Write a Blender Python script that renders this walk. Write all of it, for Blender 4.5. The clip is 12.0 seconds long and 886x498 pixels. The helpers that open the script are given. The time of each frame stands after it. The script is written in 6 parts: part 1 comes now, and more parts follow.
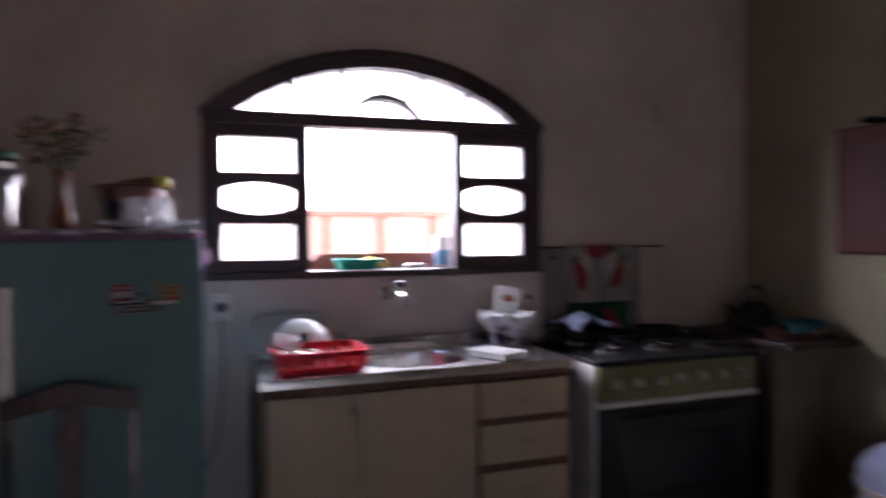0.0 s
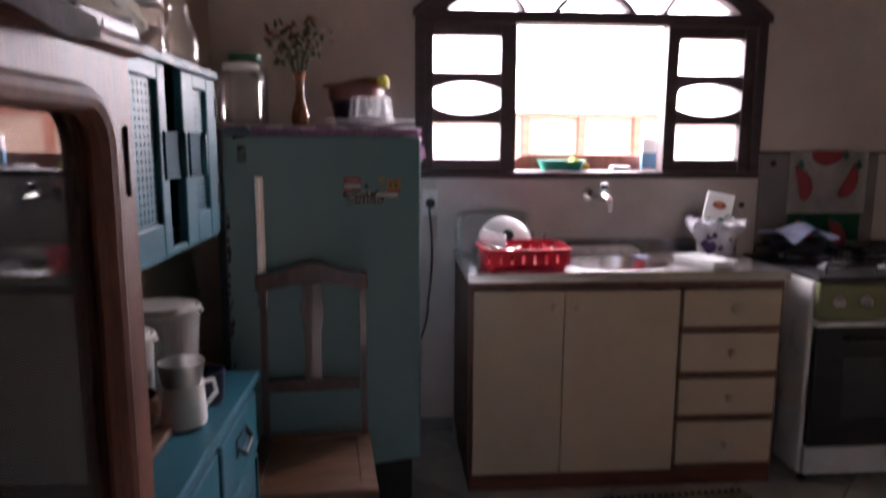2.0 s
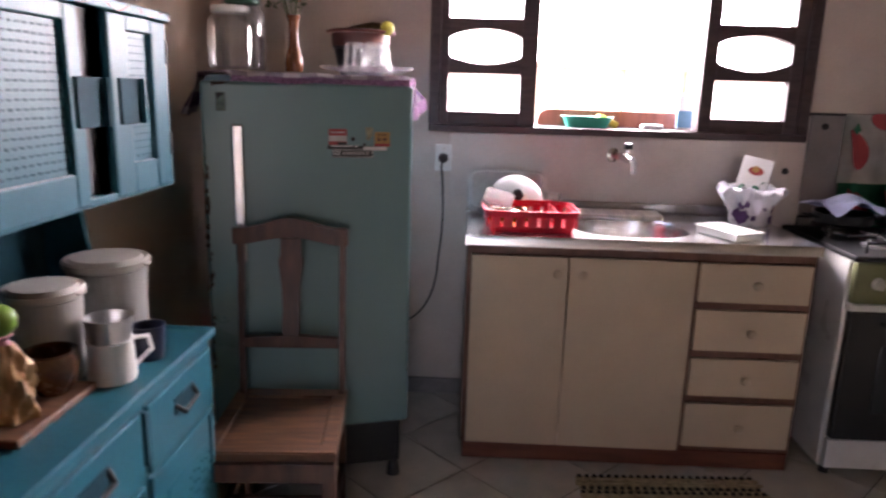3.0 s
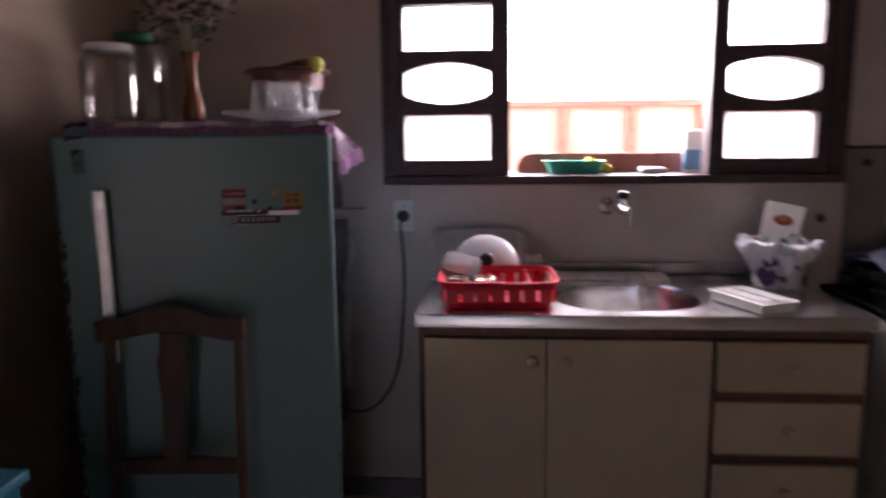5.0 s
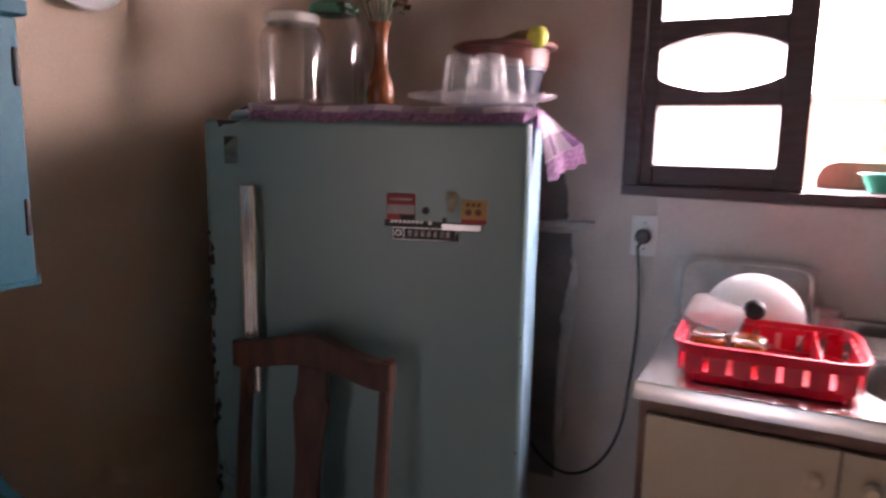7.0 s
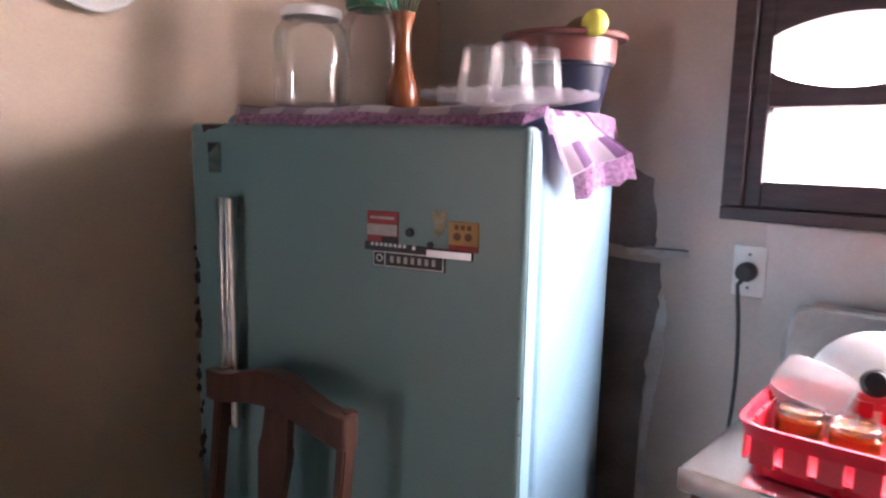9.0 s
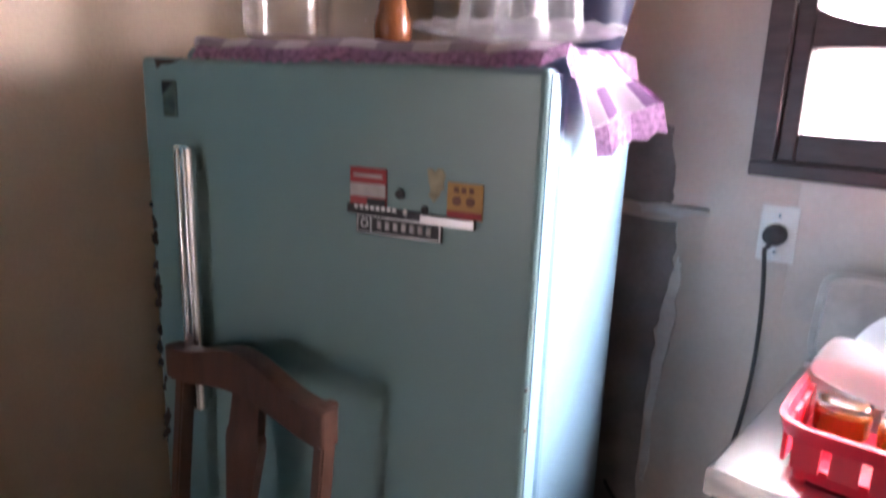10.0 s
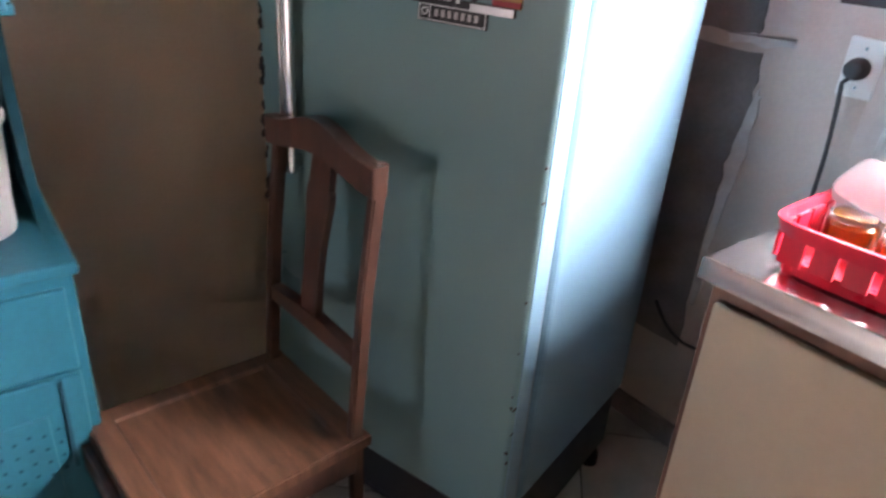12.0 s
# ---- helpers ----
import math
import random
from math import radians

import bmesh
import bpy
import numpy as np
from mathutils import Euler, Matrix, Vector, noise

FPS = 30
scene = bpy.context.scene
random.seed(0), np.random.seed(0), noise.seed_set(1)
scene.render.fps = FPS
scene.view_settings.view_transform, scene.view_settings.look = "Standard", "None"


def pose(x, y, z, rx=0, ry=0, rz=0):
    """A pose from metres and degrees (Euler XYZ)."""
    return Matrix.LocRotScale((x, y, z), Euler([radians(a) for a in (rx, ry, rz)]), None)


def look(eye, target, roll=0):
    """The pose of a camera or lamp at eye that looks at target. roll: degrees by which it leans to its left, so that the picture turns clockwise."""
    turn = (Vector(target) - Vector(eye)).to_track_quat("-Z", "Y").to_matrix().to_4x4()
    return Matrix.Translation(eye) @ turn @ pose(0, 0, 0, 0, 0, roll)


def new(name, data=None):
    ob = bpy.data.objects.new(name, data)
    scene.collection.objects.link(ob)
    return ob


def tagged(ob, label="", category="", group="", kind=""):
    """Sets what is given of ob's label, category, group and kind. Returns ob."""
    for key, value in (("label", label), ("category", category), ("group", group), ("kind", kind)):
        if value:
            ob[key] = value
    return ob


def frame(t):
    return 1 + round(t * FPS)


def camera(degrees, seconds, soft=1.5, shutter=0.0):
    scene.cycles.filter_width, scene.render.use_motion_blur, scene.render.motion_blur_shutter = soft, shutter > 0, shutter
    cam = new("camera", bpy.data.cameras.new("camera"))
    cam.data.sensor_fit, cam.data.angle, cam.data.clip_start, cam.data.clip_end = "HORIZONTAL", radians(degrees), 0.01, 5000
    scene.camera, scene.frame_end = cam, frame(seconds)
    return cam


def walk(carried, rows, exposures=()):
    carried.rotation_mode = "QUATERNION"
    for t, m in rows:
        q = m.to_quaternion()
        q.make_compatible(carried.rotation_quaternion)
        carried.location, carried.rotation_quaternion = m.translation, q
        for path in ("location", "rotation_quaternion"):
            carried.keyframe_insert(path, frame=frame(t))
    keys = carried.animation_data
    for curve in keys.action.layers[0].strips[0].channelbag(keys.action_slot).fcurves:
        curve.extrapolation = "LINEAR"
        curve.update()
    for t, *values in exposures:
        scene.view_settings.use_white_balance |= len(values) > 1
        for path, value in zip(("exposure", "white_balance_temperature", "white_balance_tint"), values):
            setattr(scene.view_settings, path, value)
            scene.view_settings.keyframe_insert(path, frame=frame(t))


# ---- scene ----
cam = camera(65.6, 12.0, 2.3, 0.7)
PATH = [
    (0, (0.484, 0.189, 1.345), (1.157, 2.072, 1.308), -0.5),
    (0.5, (0.492, 0.149, 1.351), (0.632, 2.144, 1.337), 0.9),
    (1, (0.462, 0.146, 1.367), (0.458, 2.144, 1.296), 0.7),
    (1.5, (0.412, 0.155, 1.367), (0.531, 2.15, 1.27), 0.7),
    (2, (0.397, 0.171, 1.326), (0.55, 2.141, 1.017), 0.3),
    (2.5, (0.486, 0.205, 1.319), (0.474, 2.154, 0.873), -0.6),
    (3, (0.667, 0.282, 1.338), (0.61, 2.23, 0.886), 1.7),
    (3.2, (0.709, 0.276, 1.333), (0.678, 2.227, 0.894), 2.0),
    (4.8, (0.832, 0.744, 1.307), (0.817, 2.719, 0.99), -1.7),
    (5, (0.898, 0.781, 1.329), (0.744, 2.749, 1.01), -0.6),
    (5.5, (1.022, 0.88, 1.323), (0.62, 2.818, 1.036), 3.1),
    (6, (0.992, 0.991, 1.296), (0.47, 2.896, 0.981), 1.8),
    (6.5, (0.974, 1.152, 1.332), (0.223, 2.984, 1.054), 2.9),
    (7, (0.911, 1.276, 1.321), (0.029, 3.041, 0.993), 1.0),
    (7.2, (0.904, 1.305, 1.332), (-0.031, 3.036, 0.974), 0.8),
    (8.8, (1.073, 1.597, 1.318), (-0.227, 3.087, 1.021), 2.0),
    (9, (1.038, 1.641, 1.316), (-0.266, 3.128, 1.015), 1.2),
    (9.5, (0.971, 1.708, 1.333), (-0.302, 3.212, 0.994), 1.7),
    (10, (0.923, 1.758, 1.326), (-0.332, 3.241, 0.849), 2.1),
    (10.5, (0.941, 1.767, 1.304), (-0.301, 3.183, 0.63), 1.4),
    (11, (1.036, 1.757, 1.296), (-0.301, 3.059, 0.58), 2.4),
    (11.5, (1.115, 1.759, 1.277), (-0.255, 2.973, 0.471), 4.1),
    (12, (1.141, 1.735, 1.275), (-0.259, 2.86, 0.394), 4.2),
]
# The eye's height and the plan are in metres, floor at z = 0.
STOPS = [(0.0, 1.52, 5850, 26), (0.5, 0.97, 5850, 27), (1.0, 1.68, 6080, 28), (1.5, 1.68, 6280, 30), (2.5, 2.52, 6560, 29), (3.0, 2.9, 6600, 29), (5.0, 1.42, 6600, 34), (5.5, 1.28, 6700, 36), (6.0, 1.8, 6850, 38), (7.0, 2.55, 7000, 38), (9.0, 3.2, 6680, 31), (9.5, 3.5, 6540, 29), (10.0, 3.58, 6480, 28), (11.0, 3.74, 6460, 27), (12.0, 3.8, 6460, 25)]
walk(cam, [(t, look(eye, target, roll)) for t, eye, target, roll in PATH], STOPS)

# ---- world and light ----
world = bpy.data.worlds.new("sky")
scene.world = world
world.use_nodes = True
wn = world.node_tree.nodes
sky = wn.new("ShaderNodeTexSky")
sky.sky_type = "NISHITA"
sky.sun_disc = False
sky.sun_elevation, sky.sun_rotation = radians(66), radians(253.6)
sky.air_density, sky.dust_density = 1.0, 3.0
wn["Background"].inputs["Strength"].default_value = 0.15
world.node_tree.links.new(sky.outputs[0], wn["Background"].inputs["Color"])

sun = new("sun", bpy.data.lights.new("sun", "SUN"))
sun.data.energy, sun.data.angle, sun.data.color = 1.2, radians(12), (1.0, 0.95, 0.88)
sun.matrix_world = look((0, 0, 8), (-3.4, 1.0, 0))


def area_lamp(name, eye, target, w, h, watts, colour):
    ob = new(name, bpy.data.lights.new(name, "AREA"))
    ob.data.shape, ob.data.size, ob.data.size_y = "RECTANGLE", w, h
    ob.data.energy, ob.data.color = watts, colour
    ob.matrix_world = look(eye, target)
    return ob


# added fill lamp in an assumed, unseen doorway behind the walk
area_lamp("doorway_fill", (0.75, -3.36, 1.15), (0.75, 0, 1.0), 0.9, 1.9, 0.6, (1.0, 0.96, 0.93))


# ---- materials ----
def shade(name, base, rough=0.5, metal=0.0, var=0.15, scale=6.0, bump=0.08, fine=90.0, trans=0.0, second=None, edge=0.5, ior=1.45, stretch=(1, 1, 1), coat=0.0, spec=0.5):
    """A worn surface: two scales of noise over a base colour, with fine relief."""
    m = bpy.data.materials.new(name)
    m.use_nodes = True
    nt = m.node_tree
    n, k = nt.nodes, nt.links
    b = n["Principled BSDF"]
    tc = n.new("ShaderNodeTexCoord")
    mp = n.new("ShaderNodeMapping")
    mp.inputs["Scale"].default_value = stretch
    k.new(tc.outputs["Object"], mp.inputs["Vector"])
    big, small = n.new("ShaderNodeTexNoise"), n.new("ShaderNodeTexNoise")
    big.inputs["Scale"].default_value, big.inputs["Detail"].default_value = scale, 6
    small.inputs["Scale"].default_value, small.inputs["Detail"].default_value = fine, 4
    for q in (big, small):
        k.new(mp.outputs[0], q.inputs["Vector"])
    ramp = n.new("ShaderNodeValToRGB")
    c2 = second or tuple(v * (1 - 2 * var) for v in base)
    hi = tuple(min(1.0, v * (1 + var)) for v in base)
    ramp.color_ramp.elements[0].position, ramp.color_ramp.elements[1].position = edge - 0.28, edge + 0.28
    ramp.color_ramp.elements[0].color, ramp.color_ramp.elements[1].color = (*c2, 1), (*hi, 1)
    k.new(big.outputs["Fac"], ramp.inputs["Fac"])
    mix = n.new("ShaderNodeMix")
    mix.data_type, mix.blend_type = "RGBA", "MULTIPLY"
    mix.inputs[0].default_value = min(1.0, var * 2)
    k.new(ramp.outputs["Color"], mix.inputs[6])
    grey = n.new("ShaderNodeValToRGB")
    grey.color_ramp.elements[0].color, grey.color_ramp.elements[1].color = (0.55, 0.55, 0.55, 1), (1.25, 1.25, 1.25, 1)
    k.new(small.outputs["Fac"], grey.inputs["Fac"])
    k.new(grey.outputs["Color"], mix.inputs[7])
    k.new(mix.outputs[2], b.inputs["Base Color"])
    rr = n.new("ShaderNodeMapRange")
    rr.inputs["To Min"].default_value, rr.inputs["To Max"].default_value = max(0.02, rough - 0.1), min(1.0, rough + 0.1)
    k.new(big.outputs["Fac"], rr.inputs["Value"])
    k.new(rr.outputs[0], b.inputs["Roughness"])
    b.inputs["Metallic"].default_value = metal
    b.inputs["Transmission Weight"].default_value = trans
    b.inputs["IOR"].default_value = ior
    b.inputs["Coat Weight"].default_value = coat
    b.inputs["Specular IOR Level"].default_value = spec
    if bump:
        bp = n.new("ShaderNodeBump")
        bp.inputs["Strength"].default_value, bp.inputs["Distance"].default_value = bump, 0.004
        k.new(small.outputs["Fac"], bp.inputs["Height"])
        k.new(bp.outputs[0], b.inputs["Normal"])
    return m


def clear(name, tint, rough=0.02, ior=1.45, bump=0.0, fine=60.0):
    """Glass or clear plastic."""
    m = bpy.data.materials.new(name)
    m.use_nodes = True
    b = m.node_tree.nodes["Principled BSDF"]
    b.inputs["Base Color"].default_value = (*tint, 1)
    b.inputs["Roughness"].default_value, b.inputs["IOR"].default_value = rough, ior
    b.inputs["Transmission Weight"].default_value = 1.0
    if bump:
        n, k = m.node_tree.nodes, m.node_tree.links
        tc, q, bp = n.new("ShaderNodeTexCoord"), n.new("ShaderNodeTexNoise"), n.new("ShaderNodeBump")
        q.inputs["Scale"].default_value = fine
        bp.inputs["Strength"].default_value, bp.inputs["Distance"].default_value = bump, 0.01
        k.new(tc.outputs["Object"], q.inputs["Vector"])
        k.new(q.outputs["Fac"], bp.inputs["Height"])
        k.new(bp.outputs[0], b.inputs["Normal"])
    return m


def thin(name, tint, share=0.85, rough=0.05, gloss=1.0):
    """Thin film or pane that lets light straight through, with a glossy skin."""
    m = bpy.data.materials.new(name)
    m.use_nodes = True
    n, k = m.node_tree.nodes, m.node_tree.links
    out = n["Material Output"]
    tr, gl, mx, fr = n.new("ShaderNodeBsdfTransparent"), n.new("ShaderNodeBsdfGlossy"), n.new("ShaderNodeMixShader"), n.new("ShaderNodeFresnel")
    di, mx2 = n.new("ShaderNodeBsdfDiffuse"), n.new("ShaderNodeMixShader")
    tr.inputs["Color"].default_value = (1, 1, 1, 1)
    di.inputs["Color"].default_value = (*tint, 1)
    gl.inputs["Roughness"].default_value = rough
    fr.inputs["IOR"].default_value = 1.5
    mx2.inputs[0].default_value = share
    tl, body, amount = n.new("ShaderNodeBsdfTranslucent"), n.new("ShaderNodeMixShader"), n.new("ShaderNodeMath")
    tl.inputs["Color"].default_value = (*tint, 1)
    body.inputs[0].default_value = 0.5
    amount.operation, amount.use_clamp = "MULTIPLY", True
    amount.inputs[1].default_value = gloss
    k.new(di.outputs[0], body.inputs[1]), k.new(tl.outputs[0], body.inputs[2])
    k.new(fr.outputs[0], amount.inputs[0])
    k.new(body.outputs[0], mx2.inputs[1]), k.new(tr.outputs[0], mx2.inputs[2])
    k.new(amount.outputs[0], mx.inputs[0]), k.new(mx2.outputs[0], mx.inputs[1]), k.new(gl.outputs[0], mx.inputs[2])
    k.new(mx.outputs[0], out.inputs["Surface"])
    return m


PAINT = shade("beige_wall_paint", (0.56, 0.43, 0.325), 0.7, var=0.1, scale=2.5, bump=0.25, fine=140)
PAINT2 = shade("grey_beige_wall_paint", (0.60, 0.522, 0.470), 0.65, var=0.12, scale=3.0, bump=0.3, fine=120)
CEMENT = shade("bare_cement", (0.255, 0.235, 0.23), 0.9, var=0.2, scale=9, bump=0.5)
PUTTY = shade("pale_putty", (0.66, 0.64, 0.62), 0.85, var=0.15, scale=14, bump=0.5)
SPLASH = shade("glossy_splash_plaster", (0.58, 0.52, 0.48), 0.35, var=0.12, scale=4, bump=0.1)
# unseen ceiling: its brown is chosen to weaken light bounced back down
CEIL = shade("bounce_cutting_ceiling", (0.38, 0.28, 0.205), 0.6, var=0.2, stretch=(8, 1, 1))
# olive hue, darkened in colour to make up for too much window light
EAST_PAINT = shade("olive_beige_darkened_wall", (0.31, 0.265, 0.18), 0.75, var=0.1, scale=2.5, bump=0.25, fine=140)
TILE = shade("cream_floor_tile", (0.46, 0.43, 0.38), 0.35, var=0.12, scale=9, bump=0.04)
GROUT = shade("dark_grout", (0.16, 0.15, 0.14), 0.9, var=0.2)
DARKWOOD = shade("dark_window_wood", (0.062, 0.040, 0.042), 0.5, var=0.25, scale=12, stretch=(1, 1, 6))
RED_WOOD = shade("varnished_red_brown_wood", (0.118, 0.040, 0.022), 0.50, var=0.35, scale=5, stretch=(6, 6, 1), fine=40, bump=0.14, spec=0.35)
CHAIR_WOOD = shade("chair_wood", (0.080, 0.034, 0.021), 0.42, var=0.3, scale=7, stretch=(5, 5, 1), fine=50, bump=0.06, coat=0.2)
SEAT_WOOD = shade("seat_plank_wood", (0.135, 0.064, 0.034), 0.45, var=0.35, scale=8, stretch=(1, 7, 1), fine=45, bump=0.08, coat=0.2)
BOARD_WOOD = shade("pale_board_wood", (0.40, 0.26, 0.15), 0.6, var=0.25, scale=8, stretch=(7, 1, 1))
BLUE = shade("blue_enamel_paint", (0.012, 0.098, 0.134), 0.42, var=0.15, scale=6, bump=0.1, second=(0.011, 0.088, 0.126), spec=0.35)
# darker copy of BLUE: shade on end, back, plinth and holes; also dark trim
BLUE_DARK = shade("dark_blue_shade_and_trim", (0.012, 0.06, 0.085), 0.75, var=0.2, spec=0.2)
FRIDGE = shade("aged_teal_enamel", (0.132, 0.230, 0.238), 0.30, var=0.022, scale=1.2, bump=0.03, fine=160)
# the door's enamel again, tinted paler and bluer to stand for window light
FRIDGE_LIT = shade("window_lit_enamel", (0.142, 0.268, 0.350), 0.42, var=0.04, scale=3, bump=0.03)
GASKET = shade("grey_blue_gasket", (0.16, 0.23, 0.26), 0.5, var=0.12, scale=20)
RUST = shade("dark_rust_chip", (0.05, 0.035, 0.03), 0.9, var=0.3, scale=30)
BLACK = shade("black_paint", (0.015, 0.015, 0.016), 0.5, var=0.2)
RUBBER = shade("grey_rubber", (0.06, 0.06, 0.065), 0.6, var=0.2)
CHROME = shade("worn_chrome", (0.75, 0.75, 0.74), 0.22, 1.0, var=0.1, scale=30, bump=0.03)
STEEL = shade("brushed_steel", (0.62, 0.61, 0.61), 0.24, 1.0, var=0.04, scale=7, bump=0.02)
ALU = shade("dull_aluminium", (0.6, 0.6, 0.6), 0.35, 1.0, var=0.12, scale=20)
CREAM = shade("cream_laminate", (0.50, 0.40, 0.285), 0.45, var=0.06, scale=5, bump=0.05)
BROWN = shade("brown_laminate_edge", (0.15, 0.07, 0.045), 0.5, var=0.2, stretch=(8, 1, 1))
ORANGE = shade("red_brown_plinth", (0.14, 0.045, 0.024), 0.5, var=0.25, stretch=(1, 1, 6))
WHITE = shade("white_plastic", (0.72, 0.72, 0.70), 0.35, var=0.06, scale=10, bump=0.03)
WHITE_ENAMEL = shade("white_stove_enamel", (0.66, 0.65, 0.63), 0.3, var=0.08, scale=8, bump=0.02)
CREAM_PL = shade("cream_plastic", (0.55, 0.50, 0.40), 0.4, var=0.1, scale=10)
IVORY = shade("ivory_lid_plastic", (0.47, 0.455, 0.42), 0.45, var=0.08, scale=10)
LILAC = shade("lilac_clear_plastic", (0.58, 0.60, 0.72), 0.25, var=0.08, trans=0.15)
RED = shade("red_plastic", (0.62, 0.015, 0.035), 0.3, var=0.1, scale=12, bump=0.02)
GREEN = shade("green_plastic", (0.02, 0.38, 0.27), 0.4, var=0.1)
GREEN_DK = shade("green_screw_lid", (0.01, 0.13, 0.07), 0.4, var=0.12)
OLIVE = shade("olive_control_panel", (0.17, 0.18, 0.085), 0.4, var=0.1)
NAVY = shade("navy_plastic", (0.012, 0.015, 0.035), 0.3, var=0.2)
TERRA = shade("pinkish_brown_plastic", (0.18, 0.07, 0.06), 0.35, var=0.15, scale=15)
YELLOW = shade("lime_yellow", (0.62, 0.62, 0.10), 0.4, var=0.15, scale=20)
SPONGE = shade("yellow_sponge", (0.65, 0.5, 0.08), 0.9, var=0.15, fine=300, bump=0.4)
VASEWOOD = shade("turned_varnished_wood", (0.24, 0.075, 0.025), 0.25, var=0.3, scale=14, stretch=(5, 5, 1), coat=0.4)
LEAF = shade("dull_green_leaf", (0.075, 0.105, 0.045), 0.6, var=0.35, scale=40)
PETAL = shade("coral_petal", (0.55, 0.14, 0.07), 0.6, var=0.25, scale=40)
PETAL2 = shade("pale_petal", (0.64, 0.45, 0.40), 0.6, var=0.25, scale=40)
GLASS = clear("clear_glass", (0.97, 0.98, 0.98), 0.02)
JARGLASS = thin("jar_glass", (0.62, 0.57, 0.52), 0.95, 0.03, 0.45)
CUTGLASS = thin("pressed_glass", (0.93, 0.92, 0.95), 0.965, 0.08, 0.5)
PLATTER = thin("pressed_platter_glass", (0.93, 0.92, 0.95), 0.91, 0.15, 0.4)
AMBER = shade("amber_preserve", (0.42, 0.12, 0.01), 0.2, var=0.2, trans=0.5)
PANE = thin("ribbed_pane", (0.92, 0.93, 0.93), 0.60, 0.2)
DOORGLASS = thin("cabinet_pane", (0.30, 0.34, 0.34), 0.92, 0.02, 1.7)
FILM = thin("clear_plastic_tub", (0.90, 0.90, 0.91), 0.68, 0.12)
PAPER = shade("white_card", (0.75, 0.75, 0.74), 0.6, var=0.05)
PRINT_PALE = shade("pale_print", (0.42, 0.39, 0.39), 0.6, var=0.12, scale=60)
PINKRED = shade("red_print", (0.33, 0.045, 0.05), 0.6, var=0.1)
ORANGE_PR = shade("orange_print", (0.38, 0.22, 0.07), 0.6, var=0.1)
PURPLE = shade("purple_print", (0.13, 0.06, 0.20), 0.5, var=0.25, scale=25)
BAG = shade("white_bag_film", (0.70, 0.69, 0.74), 0.3, var=0.12, scale=18, trans=0.1)
FABRIC_BLUE = shade("pale_blue_cloth", (0.40, 0.43, 0.60), 0.9, var=0.15, scale=14, fine=300, bump=0.3)
FABRIC = shade("white_cloth", (0.62, 0.60, 0.57), 0.9, var=0.12, scale=14, fine=300, bump=0.3)
FABRIC_DK = shade("dark_cloth", (0.05, 0.045, 0.05), 0.95, var=0.3, scale=14, fine=300, bump=0.3)
FABRIC_RED = shade("red_white_cloth", (0.38, 0.06, 0.08), 0.9, var=0.45, scale=30, second=(0.6, 0.5, 0.48), fine=300, bump=0.3)
STRAW = shade("straw_cord", (0.40, 0.32, 0.20), 0.9, var=0.3, scale=50, fine=300, bump=0.4)
BLACKCORD = shade("black_cord_weave", (0.03, 0.028, 0.026), 0.9, var=0.3, scale=50, fine=300, bump=0.4)
EARTH = shade("pale_yard_concrete", (0.42, 0.38, 0.34), 0.9, var=0.2, scale=2)
FENCE_WOOD = shade("pinkish_fence_wood", (0.38, 0.17, 0.125), 0.7, var=0.2, stretch=(1, 1, 5))
FENCE_PANEL = shade("pale_fence_panel", (0.50, 0.40, 0.33), 0.8, var=0.12, scale=5)


def gingham(name, c1, c2, size):
    m = bpy.data.materials.new(name)
    m.use_nodes = True
    n, k = m.node_tree.nodes, m.node_tree.links
    b = n["Principled BSDF"]
    uv, sep = n.new("ShaderNodeUVMap"), n.new("ShaderNodeSeparateXYZ")
    k.new(uv.outputs[0], sep.inputs[0])
    halves = []
    for i in (0, 1):
        a = n.new("ShaderNodeMath")
        a.operation = "PINGPONG"
        a.inputs[1].default_value = size
        k.new(sep.outputs[i], a.inputs[0])
        c = n.new("ShaderNodeMath")
        c.operation = "GREATER_THAN"
        c.inputs[1].default_value = size / 2
        k.new(a.outputs[0], c.inputs[0])
        halves.append(c)
    add = n.new("ShaderNodeMath")
    k.new(halves[0].outputs[0], add.inputs[0]), k.new(halves[1].outputs[0], add.inputs[1])
    half = n.new("ShaderNodeMath")
    half.operation = "MULTIPLY"
    half.inputs[1].default_value = 0.5
    k.new(add.outputs[0], half.inputs[0])
    ramp = n.new("ShaderNodeValToRGB")
    ramp.color_ramp.elements[0].color, ramp.color_ramp.elements[1].color = (*c1, 1), (*c2, 1)
    k.new(half.outputs[0], ramp.inputs[0]), k.new(ramp.outputs[0], b.inputs["Base Color"])
    b.inputs["Roughness"].default_value = 0.95
    w = n.new("ShaderNodeTexNoise")
    w.inputs["Scale"].default_value = 400
    bp = n.new("ShaderNodeBump")
    bp.inputs["Strength"].default_value, bp.inputs["Distance"].default_value = 0.3, 0.002
    k.new(uv.outputs[0], w.inputs["Vector"]), k.new(w.outputs["Fac"], bp.inputs["Height"]), k.new(bp.outputs[0], b.inputs["Normal"])
    return m


GINGHAM = gingham("purple_gingham", (0.60, 0.54, 0.58), (0.13, 0.06, 0.15), 0.05)
LACE = shade("lilac_crochet", (0.52, 0.30, 0.50), 0.95, var=0.35, scale=120, fine=400, bump=0.6)


HAZE = bpy.data.materials.new("overcast_sky_glow")
HAZE.use_nodes = True
HAZE.node_tree.nodes["Principled BSDF"].inputs["Base Color"].default_value = (0, 0, 0, 1)
HAZE.node_tree.nodes["Principled BSDF"].inputs["Emission Color"].default_value = (1.0, 0.98, 0.97, 1)
HAZE.node_tree.nodes["Principled BSDF"].inputs["Emission Strength"].default_value = 14.0


